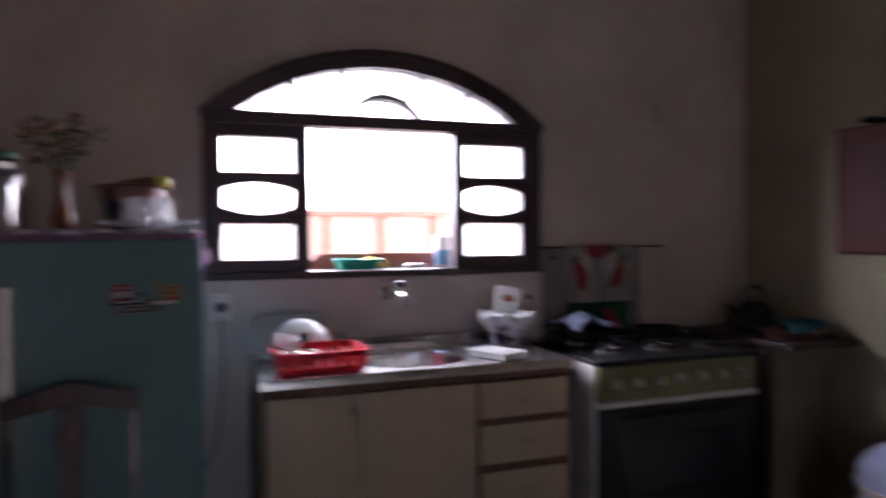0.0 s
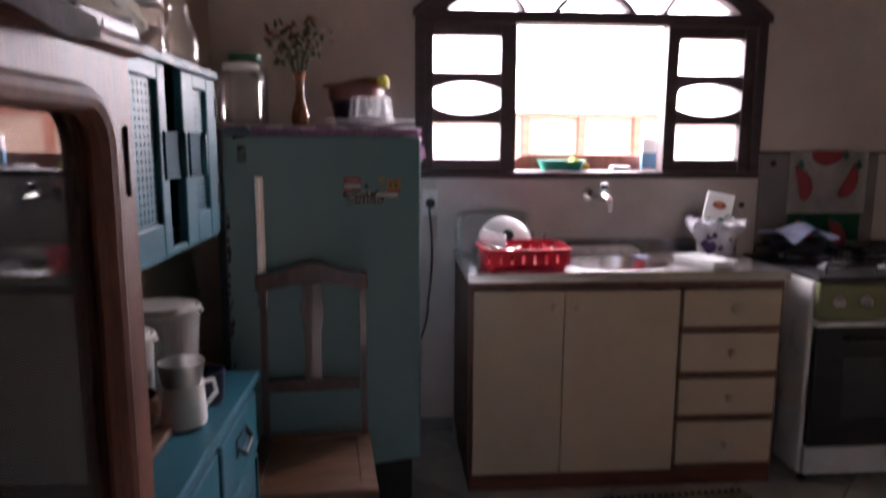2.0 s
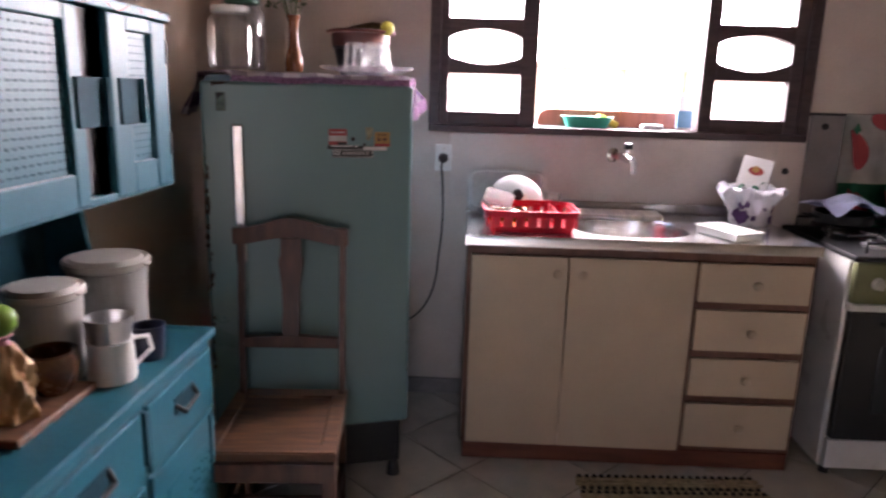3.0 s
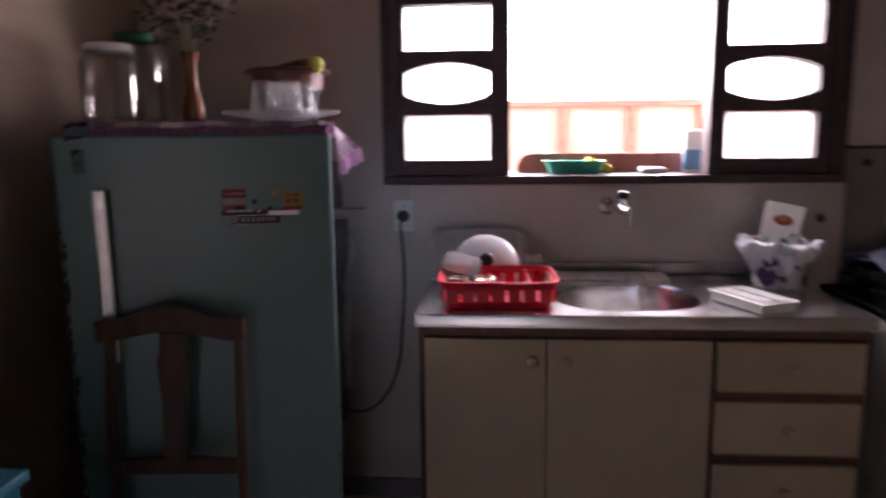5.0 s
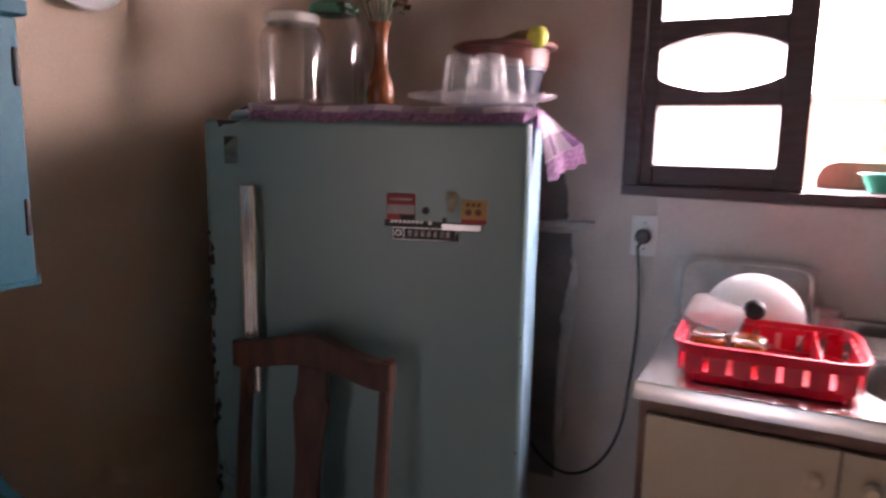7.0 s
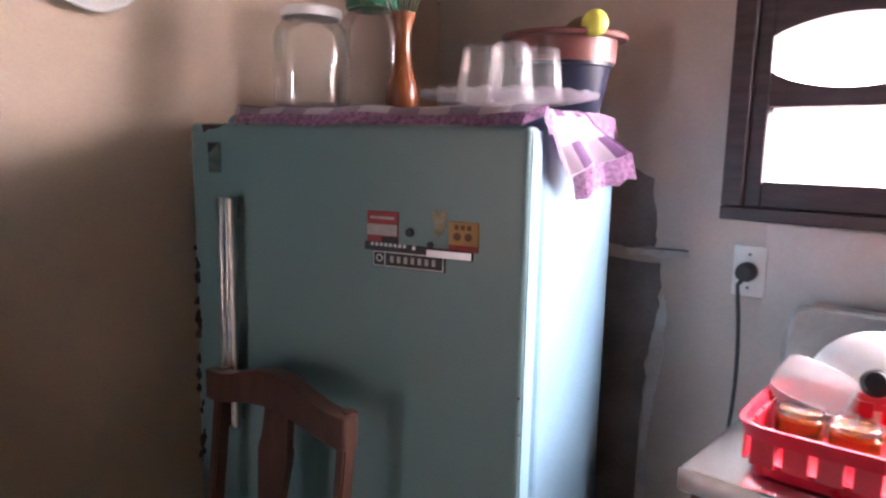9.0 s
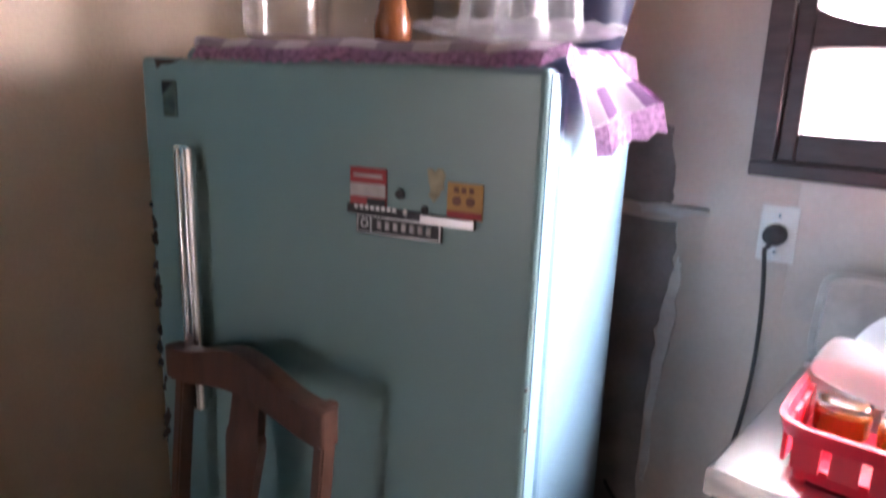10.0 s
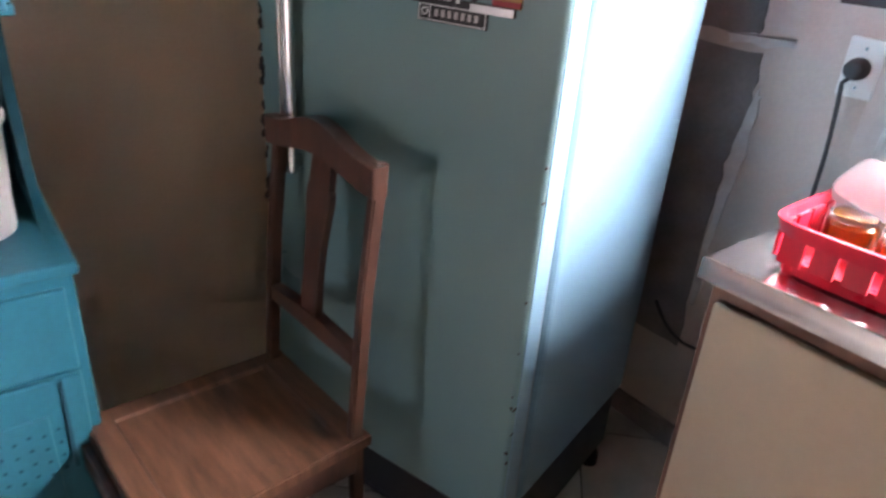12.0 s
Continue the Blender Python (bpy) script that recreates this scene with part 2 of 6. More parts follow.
# ---- mesh helpers ----
def part(name, bm, material, parent=None, label="", smooth=True, at=None):
    """Links a bmesh as one mesh object, under a thing or a part."""
    bmesh.ops.recalc_face_normals(bm, faces=bm.faces)
    me = bpy.data.meshes.new(name)
    bm.to_mesh(me)
    bm.free()
    me.materials.append(material)
    if smooth:
        me.shade_smooth()
        me.set_sharp_from_angle(angle=radians(35))
        sizes = sorted(p.area for p in me.polygons)
        for p in me.polygons:
            if p.area > 12 * sizes[len(sizes) // 2] and p.area > 4e-4:
                p.use_smooth = False
    ob = new(name, me)
    if parent is not None:
        ob.parent = parent
    if at is not None:
        ob.matrix_basis = at
    return tagged(ob, label)


def thing(name, label, category, at=None, group="", kind=""):
    ob = new(name)
    ob.empty_display_size = 0.05
    if at is not None:
        ob.matrix_basis = at
    return tagged(ob, label, category, group, kind)


def lone(name, bm, material, label, category, at=None, group="", kind="", smooth=True):
    return tagged(part(name, bm, material, None, label, smooth, at), label, category, group, kind)


def box(x0, y0, z0, x1, y1, z1, bevel=0.003, bm=None, m=None, seg=2):
    bm = bm or bmesh.new()
    vs = [bm.verts.new((x, y, z)) for x in (x0, x1) for y in (y0, y1) for z in (z0, z1)]
    q = [(0, 1, 3, 2), (4, 6, 7, 5), (0, 4, 5, 1), (2, 3, 7, 6), (0, 2, 6, 4), (1, 5, 7, 3)]
    fs = [bm.faces.new([vs[i] for i in f]) for f in q]
    bmesh.ops.recalc_face_normals(bm, faces=fs)
    if m is not None:
        bmesh.ops.transform(bm, matrix=m, verts=vs)
    if bevel:
        es = list({e for f in fs for e in f.edges})
        bmesh.ops.bevel(bm, geom=es, offset=bevel, segments=seg, profile=0.5, affect="EDGES")
    return bm


def lathe(profile, seg=28, at=(0, 0, 0), bm=None, squash=1.0, m=None):
    """Turns (radius, height) pairs round the upright axis."""
    bm = bm or bmesh.new()
    rings = []
    for r, z in profile:
        if r < 1e-5:
            rings.append([bm.verts.new((at[0], at[1], at[2] + z))])
        else:
            rings.append([bm.verts.new((at[0] + r * math.cos(2 * math.pi * i / seg), at[1] + squash * r * math.sin(2 * math.pi * i / seg), at[2] + z)) for i in range(seg)])
    for a, b in zip(rings, rings[1:]):
        for i in range(seg):
            j = (i + 1) % seg
            if len(a) == 1 and len(b) > 1:
                bm.faces.new((a[0], b[i], b[j]))
            elif len(b) == 1 and len(a) > 1:
                bm.faces.new((a[i], a[j], b[0]))
            elif len(a) > 1:
                bm.faces.new((a[i], a[j], b[j], b[i]))
    if m is not None:
        bmesh.ops.transform(bm, matrix=m, verts=[v for r in rings for v in r])
    return bm


def tube(points, r=0.005, seg=8, bm=None, closed=False, flat=1.0):
    """A round bar along points; r may be one radius or one each."""
    bm = bm or bmesh.new()
    pts = [Vector(p) for p in points]
    radii = r if isinstance(r, (list, tuple)) else [r] * len(pts)
    rings, side = [], None
    for i, p in enumerate(pts):
        a = pts[i - 1] if i or closed else p
        b = pts[(i + 1) % len(pts)] if i + 1 < len(pts) or closed else p
        t = (b - a).normalized()
        if side is None:
            side = t.cross(Vector((0, 0, 1)) if abs(t.z) < 0.9 else Vector((1, 0, 0))).normalized()
        side = (side - t * side.dot(t)).normalized()
        up = t.cross(side)
        rings.append([bm.verts.new(p + radii[i] * (math.cos(2 * math.pi * k / seg) * side + flat * math.sin(2 * math.pi * k / seg) * up)) for k in range(seg)])
    pairs = list(zip(rings, rings[1:])) + ([(rings[-1], rings[0])] if closed else [])
    for a, b in pairs:
        for k in range(seg):
            bm.faces.new((a[k], a[(k + 1) % seg], b[(k + 1) % seg], b[k]))
    if not closed:
        bm.faces.new(rings[0]), bm.faces.new(rings[-1])
    return bm


def prism(outline, y0, y1, bm=None, bevel=0.0):
    """A plate with an outline in x and z, from y0 to y1."""
    bm = bm or bmesh.new()
    a = [bm.verts.new((x, y0, z)) for x, z in outline]
    b = [bm.verts.new((x, y1, z)) for x, z in outline]
    fs = [bm.faces.new(a), bm.faces.new(b[::-1])]
    for i in range(len(a)):
        j = (i + 1) % len(a)
        fs.append(bm.faces.new((a[i], a[j], b[j], b[i])))
    if bevel:
        es = [e for f in fs[:2] for e in f.edges]
        bmesh.ops.bevel(bm, geom=es, offset=bevel, segments=2, profile=0.5, affect="EDGES")
    return bm


def curved(x0, x1, f, n=24):
    return [(x0 + (x1 - x0) * i / n, f(x0 + (x1 - x0) * i / n)) for i in range(n + 1)]


def sheet(nx, ny, f, bm=None, uv=None, thick=0.0):
    """A cloth: f(u, v) gives a place for u, v in 0..1; uv gives pattern metres."""
    bm = bm or bmesh.new()
    g = [[bm.verts.new(f(i / nx, j / ny)) for j in range(ny + 1)] for i in range(nx + 1)]
    lay = bm.loops.layers.uv.verify() if uv else None
    for i in range(nx):
        for j in range(ny):
            fc = bm.faces.new((g[i][j], g[i + 1][j], g[i + 1][j + 1], g[i][j + 1]))
            if uv:
                for lp, (a, b) in zip(fc.loops, ((i, j), (i + 1, j), (i + 1, j + 1), (i, j + 1))):
                    lp[lay].uv = uv(a / nx, b / ny)
    if thick:
        bmesh.ops.solidify(bm, geom=list(bm.faces), thickness=thick)
    return bm


# ---- setting ----
WALL_Y, CEIL_Z, EAST, SOUTH = 3.18, 2.85, 3.31, -3.4
CX = 1.2765
GLASS_TOP = lambda x: 1.050 + math.sqrt(1.043**2 - (x - CX) ** 2)
RING_TOP = lambda x: 0.983 + math.sqrt(1.172**2 - (x - CX) ** 2)


def west_x(y):
    """The west wall runs a little out of square with the window wall."""
    return -0.343 - 0.02 * (WALL_Y - y)


WX0, WX1, WZ0 = 0.508, 2.045, 1.172
arch = curved(WX0, WX1, lambda x: RING_TOP(x) - 0.004)
bm = box(-0.50, WALL_Y, 0, EAST + 0.15, WALL_Y + 0.16, WZ0, 0)
box(-0.50, WALL_Y, WZ0, WX0, WALL_Y + 0.16, CEIL_Z, 0, bm)
box(WX1, WALL_Y, WZ0, EAST + 0.15, WALL_Y + 0.16, CEIL_Z, 0, bm)
prism(arch + [(WX1, CEIL_Z), (WX0, CEIL_Z)], WALL_Y, WALL_Y + 0.16, bm)
wall_north = lone("wall_north", bm, PAINT2, "grey-beige painted plaster wall round an arched window", "wall", kind="structure", smooth=False)

bm = bmesh.new()
wa, wb = (west_x(WALL_Y), WALL_Y), (west_x(SOUTH), SOUTH)
vs = [bm.verts.new(p) for p in ((wa[0], wa[1], 0), (wb[0], wb[1], 0), (wb[0], wb[1], CEIL_Z), (wa[0], wa[1], CEIL_Z))]
ws = [bm.verts.new((v.co.x - 0.15, v.co.y, v.co.z)) for v in vs]
bm.faces.new(vs), bm.faces.new(ws[::-1])
for i in range(4):
    bm.faces.new((vs[i], vs[(i + 1) % 4], ws[(i + 1) % 4], ws[i]))
wall_west = lone("wall_west", bm, PAINT, "beige painted plaster wall beside the fridge", "wall", kind="structure", smooth=False)
lone("wall_east", box(EAST, SOUTH, 0, EAST + 0.15, WALL_Y, CEIL_Z, 0), EAST_PAINT, "olive-beige plaster wall with its dimness put into the colour", "wall", kind="structure", smooth=False)
bm = box(-0.61, SOUTH - 0.15, 0, 0.3, SOUTH, CEIL_Z, 0)
box(1.2, SOUTH - 0.15, 0, EAST + 0.15, SOUTH, CEIL_Z, 0, bm)
box(0.3, SOUTH - 0.15, 2.1, 1.2, SOUTH, CEIL_Z, 0, bm)
lone("wall_south", bm, PAINT, "unseen beige plaster wall with an assumed doorway", "wall", kind="structure", smooth=False)
lone("ceiling", box(-0.61, SOUTH - 0.15, CEIL_Z, EAST + 0.15, WALL_Y + 0.16, CEIL_Z + 0.1, 0), CEIL, "unseen ceiling coloured brown to cut bounced light", "ceiling", kind="structure", smooth=False)
floor = lone("floor", box(-0.61, SOUTH - 0.15, -0.1, EAST + 0.15, WALL_Y + 0.16, -0.004, 0), GROUT, "cream ceramic floor tiles laid diagonally with dark joints", "floor", kind="structure", smooth=False)
bm = bmesh.new()
rim, far = ((-0.62, -3.57), (3.47, -3.57), (3.47, 3.35), (-0.62, 3.35)), ((-400, -400), (400, -400), (400, 400), (-400, 400))
ga, gb = [bm.verts.new((x, y, -0.12)) for x, y in rim], [bm.verts.new((x, y, -0.12)) for x, y in far]
for i in range(4):
    bm.faces.new((ga[i], ga[(i + 1) % 4], gb[(i + 1) % 4], gb[i]))
lone("ground", bm, EARTH, "pale concrete yard outside the house", "ground", kind="structure")
bm = bmesh.new()
far_sky = [[bm.verts.new((1.3 + 60 * math.sin(a), 3 + 60 * math.cos(a), z)) for z in (-2, 60)] for a in [radians(-75 + 10 * i) for i in range(16)]]
for a, b in zip(far_sky, far_sky[1:]):
    bm.faces.new((a[0], b[0], b[1], a[1]))
lone("backdrop", bm, HAZE, "bright overcast sky beyond the yard", "sky", kind="structure")

# ---- the window ----
window = thing("window_1", "dark wooden arched window with ribbed panes, middle open", "window", kind="structure")
F0, F1 = 3.15, 3.26
part("jamb", box(WX0, F0, 1.199, WX0 + 0.042, F1, 1.868), DARKWOOD, window)
part("jamb", box(WX1 - 0.042, F0, 1.199, WX1, F1, 1.868), DARKWOOD, window)
part("window_sill", box(WX0, F0 - 0.003, 1.170, WX1, 3.52, 1.198, 0.003), DARKWOOD, window)
part("transom", box(WX0 + 0.042, F0, 1.823, WX1 - 0.042, F1, 1.876, 0.006), DARKWOOD, window)


def arc_bar(lo, hi, x0, x1, y0, y1, n=36):
    up = curved(x0, x1, hi, n)
    down = curved(x0, x1, lo, n)[::-1]
    bm = bmesh.new()
    a = [bm.verts.new((x, y0, z)) for x, z in up + down]
    b = [bm.verts.new((x, y1, z)) for x, z in up + down]
    m = len(up)
    for i in range(m - 1):
        j = 2 * m - 1 - i
        bm.faces.new((a[i], a[i + 1], a[j - 1], a[j])), bm.faces.new((b[i + 1], b[i], b[j], b[j - 1]))
    for i in range(2 * m):
        j = (i + 1) % (2 * m)
        bm.faces.new((a[j], a[i], b[i], b[j]))
    return bm


part("arch", arc_bar(lambda x: max(math.sqrt(max(0.0, 1.043**2 - (x - CX) ** 2)) + 1.050, 1.858), RING_TOP, WX0, WX1, F0, F1), DARKWOOD, window)
part("arch_moulding", arc_bar(lambda x: RING_TOP(x) - 0.018, lambda x: RING_TOP(x) + 0.012, WX0 - 0.01, WX1 + 0.01, F0 - 0.014, F0 + 0.03), DARKWOOD, window)
SM_IN = lambda x: 1.770 + math.sqrt(max(0.0, 0.186**2 - (x - CX) ** 2))
SM_OUT = lambda x: max(1.878, 1.778 + math.sqrt(max(0.0, 0.2016**2 - (x - CX) ** 2)))
part("fan_hub", arc_bar(lambda x: max(1.874, SM_IN(x)), SM_OUT, CX - 0.177, CX + 0.177, F0 + 0.01, F1 - 0.02), DARKWOOD, window)
for s in (-1, 1):
    for (xa, za), (xb, zb) in (((CX + s * 0.302, 1.872), (CX + s * 0.410, 2.022)), ((CX + s * 0.115, 1.955), (CX + s * 0.190, 2.085))):
        d = Vector((xb - xa, zb - za)).normalized() * 0.008
        part("fan_bar", prism([(xa - d.y, za + d.x), (xa + d.y, za - d.x), (xb + d.y, zb - d.x), (xb - d.y, zb + d.x)], F0 + 0.01, F1 - 0.02), DARKWOOD, window)
pane = part("pane", arc_bar(lambda x: 1.870, lambda x: GLASS_TOP(x) + 0.01, 0.63, 1.923, 3.205, 3.209), PANE, window, "ribbed clear fanlight glass")
pane.visible_shadow = False


def sash(x0, x1, px0, px1):
    """A leaf with two oblong panes and an eye-shaped one."""
    leaf = part("sash", box(x0, F0 + 0.015, 1.199, px0, F1 - 0.02, 1.822, 0.004), DARKWOOD, window)
    part("stile", box(px1, F0 + 0.015, 1.199, x1, F1 - 0.02, 1.822, 0.004), DARKWOOD, leaf)
    part("rail", box(px0, F0 + 0.018, 1.199, px1, F1 - 0.023, 1.253, 0.003), DARKWOOD, leaf)
    part("rail", box(px0, F0 + 0.018, 1.770, px1, F1 - 0.023, 1.822, 0.003), DARKWOOD, leaf)
    mid, half = (px0 + px1) / 2, (px1 - px0) / 2
    lift = lambda x: 0.034 * max(0.0, math.cos((x - mid) / half * math.pi / 2)) ** 0.75
    part("rail", arc_bar(lambda x: 1.406, lambda x: 1.476 - lift(x), px0, px1, F0 + 0.018, F1 - 0.023, 20), DARKWOOD, leaf)
    part("rail", arc_bar(lambda x: 1.548 + lift(x), lambda x: 1.620, px0, px1, F0 + 0.018, F1 - 0.023, 20), DARKWOOD, leaf)
    for z0, z1 in ((1.25, 1.41), (1.43, 1.60), (1.615, 1.774)):
        p = part("pane", box(px0 - 0.004, 3.203, z0, px1 + 0.004, 3.207, z1, 0), PANE, leaf)
        p.visible_shadow = False


sash(0.551, 0.944, 0.584, 0.876)
sash(1.604, 2.002, 1.659, 1.951)

# ---- outside ----
fence = thing("yard_fence", "pinkish wooden yard fence with pale panels", "fence")
part("rail", box(-0.3, 4.47, 1.480, 3.6, 4.53, 1.516, 0.004), FENCE_WOOD, fence)
part("rail", box(-0.3, 4.47, 0.45, 3.6, 4.53, 0.50, 0.004), FENCE_WOOD, fence)
for i in range(11):
    x = -0.18 + 0.356 * i
    part("post", box(x - 0.022, 4.46, -0.12, x + 0.022, 4.52, 1.48, 0.004), FENCE_WOOD, fence)
for i in range(10):
    x = -0.18 + 0.356 * i
    part("panel", box(x + 0.022, 4.505, 0.5, x + 0.334, 4.515, 1.48, 0), FENCE_PANEL, fence, smooth=False)
bm = prism([(0.975, 1.1985), (1.70, 1.1985), (1.70, 1.268)] + [(1.025 - 0.05 * math.sin(a), 1.218 + 0.05 * math.cos(a)) for a in [i * math.pi / 16 for i in range(9)]], 3.39, 3.41, bevel=0.003)
lone("wooden_board", bm, shade("red_brown_board", (0.30, 0.10, 0.07), 0.45, var=0.2, stretch=(6, 1, 1)), "red-brown wooden board with a rounded corner behind the sill", "board")
tray = thing("sink_caddy", "green plastic sink caddy on the window sill", "caddy", pose(1.175, 3.28, 1.1985, 0, 0, -6))
bm = bmesh.new()
for rx, ry, z in ((0.085, 0.05, 0), (0.105, 0.062, 0.045), (0.112, 0.068, 0.046), (0.10, 0.058, 0.043), (0.08, 0.046, 0.006)):
    ring = [bm.verts.new((rx * math.copysign(abs(math.cos(a)) ** 0.5, math.cos(a)), ry * math.copysign(abs(math.sin(a)) ** 0.5, math.sin(a)), z)) for a in [2 * math.pi * i / 32 for i in range(32)]]
    if z == 0:
        bm.faces.new(ring)
    else:
        for i in range(32):
            bm.faces.new((last[i], last[(i + 1) % 32], ring[(i + 1) % 32], ring[i]))
    last = ring
bm.faces.new(last)
part("tub", bm, GREEN, tray)
part("divider", box(-0.003, -0.05, 0.01, 0.003, 0.05, 0.04, 0.001), GREEN, tray)
lone("sponge", box(-0.045, -0.03, 0, 0.045, 0.03, 0.028, 0.006), SPONGE, "yellow washing sponge in the green caddy", "sponge", pose(1.255, 3.28, 1.215, 0, 24, 5))
lone("soap_bar", box(-0.045, -0.025, 0, 0.045, 0.025, 0.022, 0.009, seg=3), WHITE, "white soap bar on the window sill", "soap", pose(1.445, 3.26, 1.1985, 0, 0, 8))
pack = thing("detergent_pack", "blue and white detergent pack on the sill", "pack", pose(1.60, 3.32, 1.1985, 0, 0, -12))
part("carton", box(-0.034, -0.025, 0, 0.034, 0.025, 0.15, 0.006), PAPER, pack)
part("printed_band", box(-0.035, -0.026, 0.006, 0.035, 0.026, 0.085, 0.006), shade("blue_print", (0.14, 0.32, 0.50), 0.5, var=0.15), pack, "blue printed band")

# ---- wall surfaces by the window ----
lone("splash_plaster", box(0.60, 3.173, 0.90, 1.95, 3.1805, 1.166, 0.002), SPLASH, "glossy plastered splash strip under the window", "splashback", kind="structure")
import_seed = random.Random(4)


def blotch(pts, y, n=5, rough=0.005):
    out = []
    for i, (x, z) in enumerate(pts):
        x2, z2 = pts[(i + 1) % len(pts)]
        for k in range(n):
            u = k / n
            out.append((x + (x2 - x) * u + import_seed.uniform(-rough, rough), z + (z2 - z) * u + import_seed.uniform(-rough, rough)))
    return prism(out, y, y + 0.004)


lone("bare_cement_patch", blotch([(0.22, 1.29), (0.342, 1.25), (0.356, 1.11), (0.352, 1.082), (0.20, 1.082)], 3.177), CEMENT, "bare cement patch on the wall behind the fridge", "wall patch", kind="structure")
lone("bare_cement_patch", blotch([(0.20, 1.055), (0.372, 1.048), (0.374, 0.92), (0.35, 0.80), (0.345, 0.62), (0.35, 0.3), (0.18, 0.3)], 3.177), CEMENT, "bare cement patch on the wall behind the fridge", "wall patch", kind="structure")
lone("putty_streak", blotch([(0.28, 1.080), (0.44, 1.088), (0.43, 1.070), (0.29, 1.058)], 3.175, rough=0.006), PUTTY, "pale putty streak across the wall", "wall patch", kind="structure")
lone("putty_streak", blotch([(0.377, 0.98), (0.395, 0.96), (0.388, 0.83), (0.372, 0.70), (0.366, 0.43), (0.352, 0.43), (0.352, 0.72), (0.362, 0.84)], 3.175, rough=0.006), PUTTY, "pale putty streak down the wall", "wall patch", kind="structure")
lone("baseboard", box(-0.33, 3.165, 0.0, 0.68, 3.18, 0.07, 0.003), CEMENT, "dark cement skirting by the sink", "baseboard", kind="structure")

outlet = thing("wall_outlet", "white wall outlet with a plugged-in cord", "outlet", pose(0.573, 3.179, 1.060))
part("cover_plate", box(-0.035, -0.009, -0.056, 0.035, 0, 0.056, 0.004), WHITE, outlet)
part("socket", lathe([(0, 0), (0.018, 0), (0.02, 0.003), (0.018, 0.006), (0, 0.006)], 20, m=pose(0, -0.009, 0, 90)), WHITE, outlet)
for z in (0.036, -0.036):
    part("screw", lathe([(0, 0), (0.004, 0), (0.003, 0.002), (0, 0.002)], 12, m=pose(0, -0.009, z, 90)), CHROME, outlet)
cord = thing("fridge_power_cord", "dark grey power cord hanging from the outlet", "cord")
part("plug", lathe([(0, 0), (0.021, 0), (0.021, 0.014), (0.017, 0.03), (0.011, 0.034), (0, 0.034)], 20, m=pose(0.573, 3.163, 1.060, 90)), RUBBER, cord)
pts = [(0.573, 3.13, 1.045)]
for i in range(31):
    a = i / 30
    pts.append((0.566 + 0.028 * a * (1 - a) * 2 - 0.003 * a, 3.125, 1.035 - 0.40 * a))
for i in range(1, 25):
    a = radians(-4 - 128 * i / 24)
    pts.append((0.400 + 0.163 * math.cos(a), 3.125, 0.635 + 0.285 * math.sin(a)))
part("cable", tube(pts, 0.0045, 8), RUBBER, cord)
tap = thing("wall_tap", "chrome wall tap with a black handle and clear spout", "tap", pose(1.275, 3.172, 1.094, 0, 0, 17))
part("rosette", lathe([(0, 0), (0.032, 0), (0.03, 0.006), (0.016, 0.01), (0, 0.01)], 24, m=pose(0, 0, 0, 90)), CHROME, tap)
part("body", tube([(0, 0, 0), (0, -0.08, 0), (-0.005, -0.13, 0.0), (-0.012, -0.18, -0.004)], [0.013, 0.015, 0.021, 0.014], 14), CHROME, tap)
part("spindle", tube([(-0.005, -0.13, 0.01), (-0.005, -0.13, 0.04)], 0.008, 10), CHROME, tap)
part("handle", lathe([(0, 0), (0.017, 0), (0.019, 0.008), (0.017, 0.022), (0, 0.026)], 18, at=(-0.005, -0.13, 0.035)), BLACK, tap, "black plastic handle")
part("spout", tube([(-0.012, -0.18, 0.0), (-0.014, -0.195, -0.012), (-0.014, -0.198, -0.055)], [0.012, 0.012, 0.011], 12), FILM, tap, "clear plastic spout")

# ---- fridge ----
# The fridge stands turned out of the corner; its own plan is mapped by AT_FRIDGE.
AT_FRIDGE = pose(-0.096, 2.258, 0.0125, 0, 0, 16.3) @ Matrix.Translation((0.258, -2.39, 0))
FX0, FX1, FY = -0.258, 0.363, 2.39
fridge = thing("fridge", "old teal enamel fridge with rusty chipped door edges", "fridge", AT_FRIDGE)
part("body", box(FX0 + 0.006, FY + 0.075, 0.215, FX1 - 0.002, 2.985, 1.352, 0.022, seg=4), FRIDGE_LIT, fridge, "enamel cabinet coloured pale blue as if window-lit")
bm = bmesh.new()
box(FX0, FY, 0.222, FX1, FY + 0.05, 1.3315, 0.010, bm, seg=4)
door = part("door", bm, FRIDGE, fridge)
part("gasket", box(FX0 + 0.008, FY + 0.05, 0.228, FX1 - 0.008, FY + 0.077, 1.327, 0.002), GASKET, fridge, "grey-blue door gasket")
# strip that paints the window light onto the door's right edge
part("door_edge", box(FX1 - 0.003, FY + 0.007, 0.230, FX1 + 0.0012, FY + 0.0505, 1.325, 0.001), FRIDGE_LIT, door, "enamel door edge with window light in its colour")
part("plinth", box(FX0 + 0.02, FY + 0.05, 0.045, FX1 - 0.015, 2.965, 0.217, 0.006), BLACK, fridge, "black recessed base")
part("kick_panel", box(FX0 + 0.03, FY + 0.04, 0.075, FX1 - 0.03, FY + 0.052, 0.205, 0.003), BLACK, fridge)
for x in (FX0 + 0.04, FX1 - 0.035):
    for y in (FY + 0.07, 2.93):
        part("foot", lathe([(0, 0), (0.024, 0), (0.022, 0.03), (0.012, 0.066), (0, 0.066)], 14, at=(x, y, -0.0125)), BLACK, fridge)
h = part("door_handle", box(-0.174, FY - 0.030, 0.803, -0.142, FY - 0.014, 1.211, 0.005), CHROME, door, "ribbed chrome bar handle")
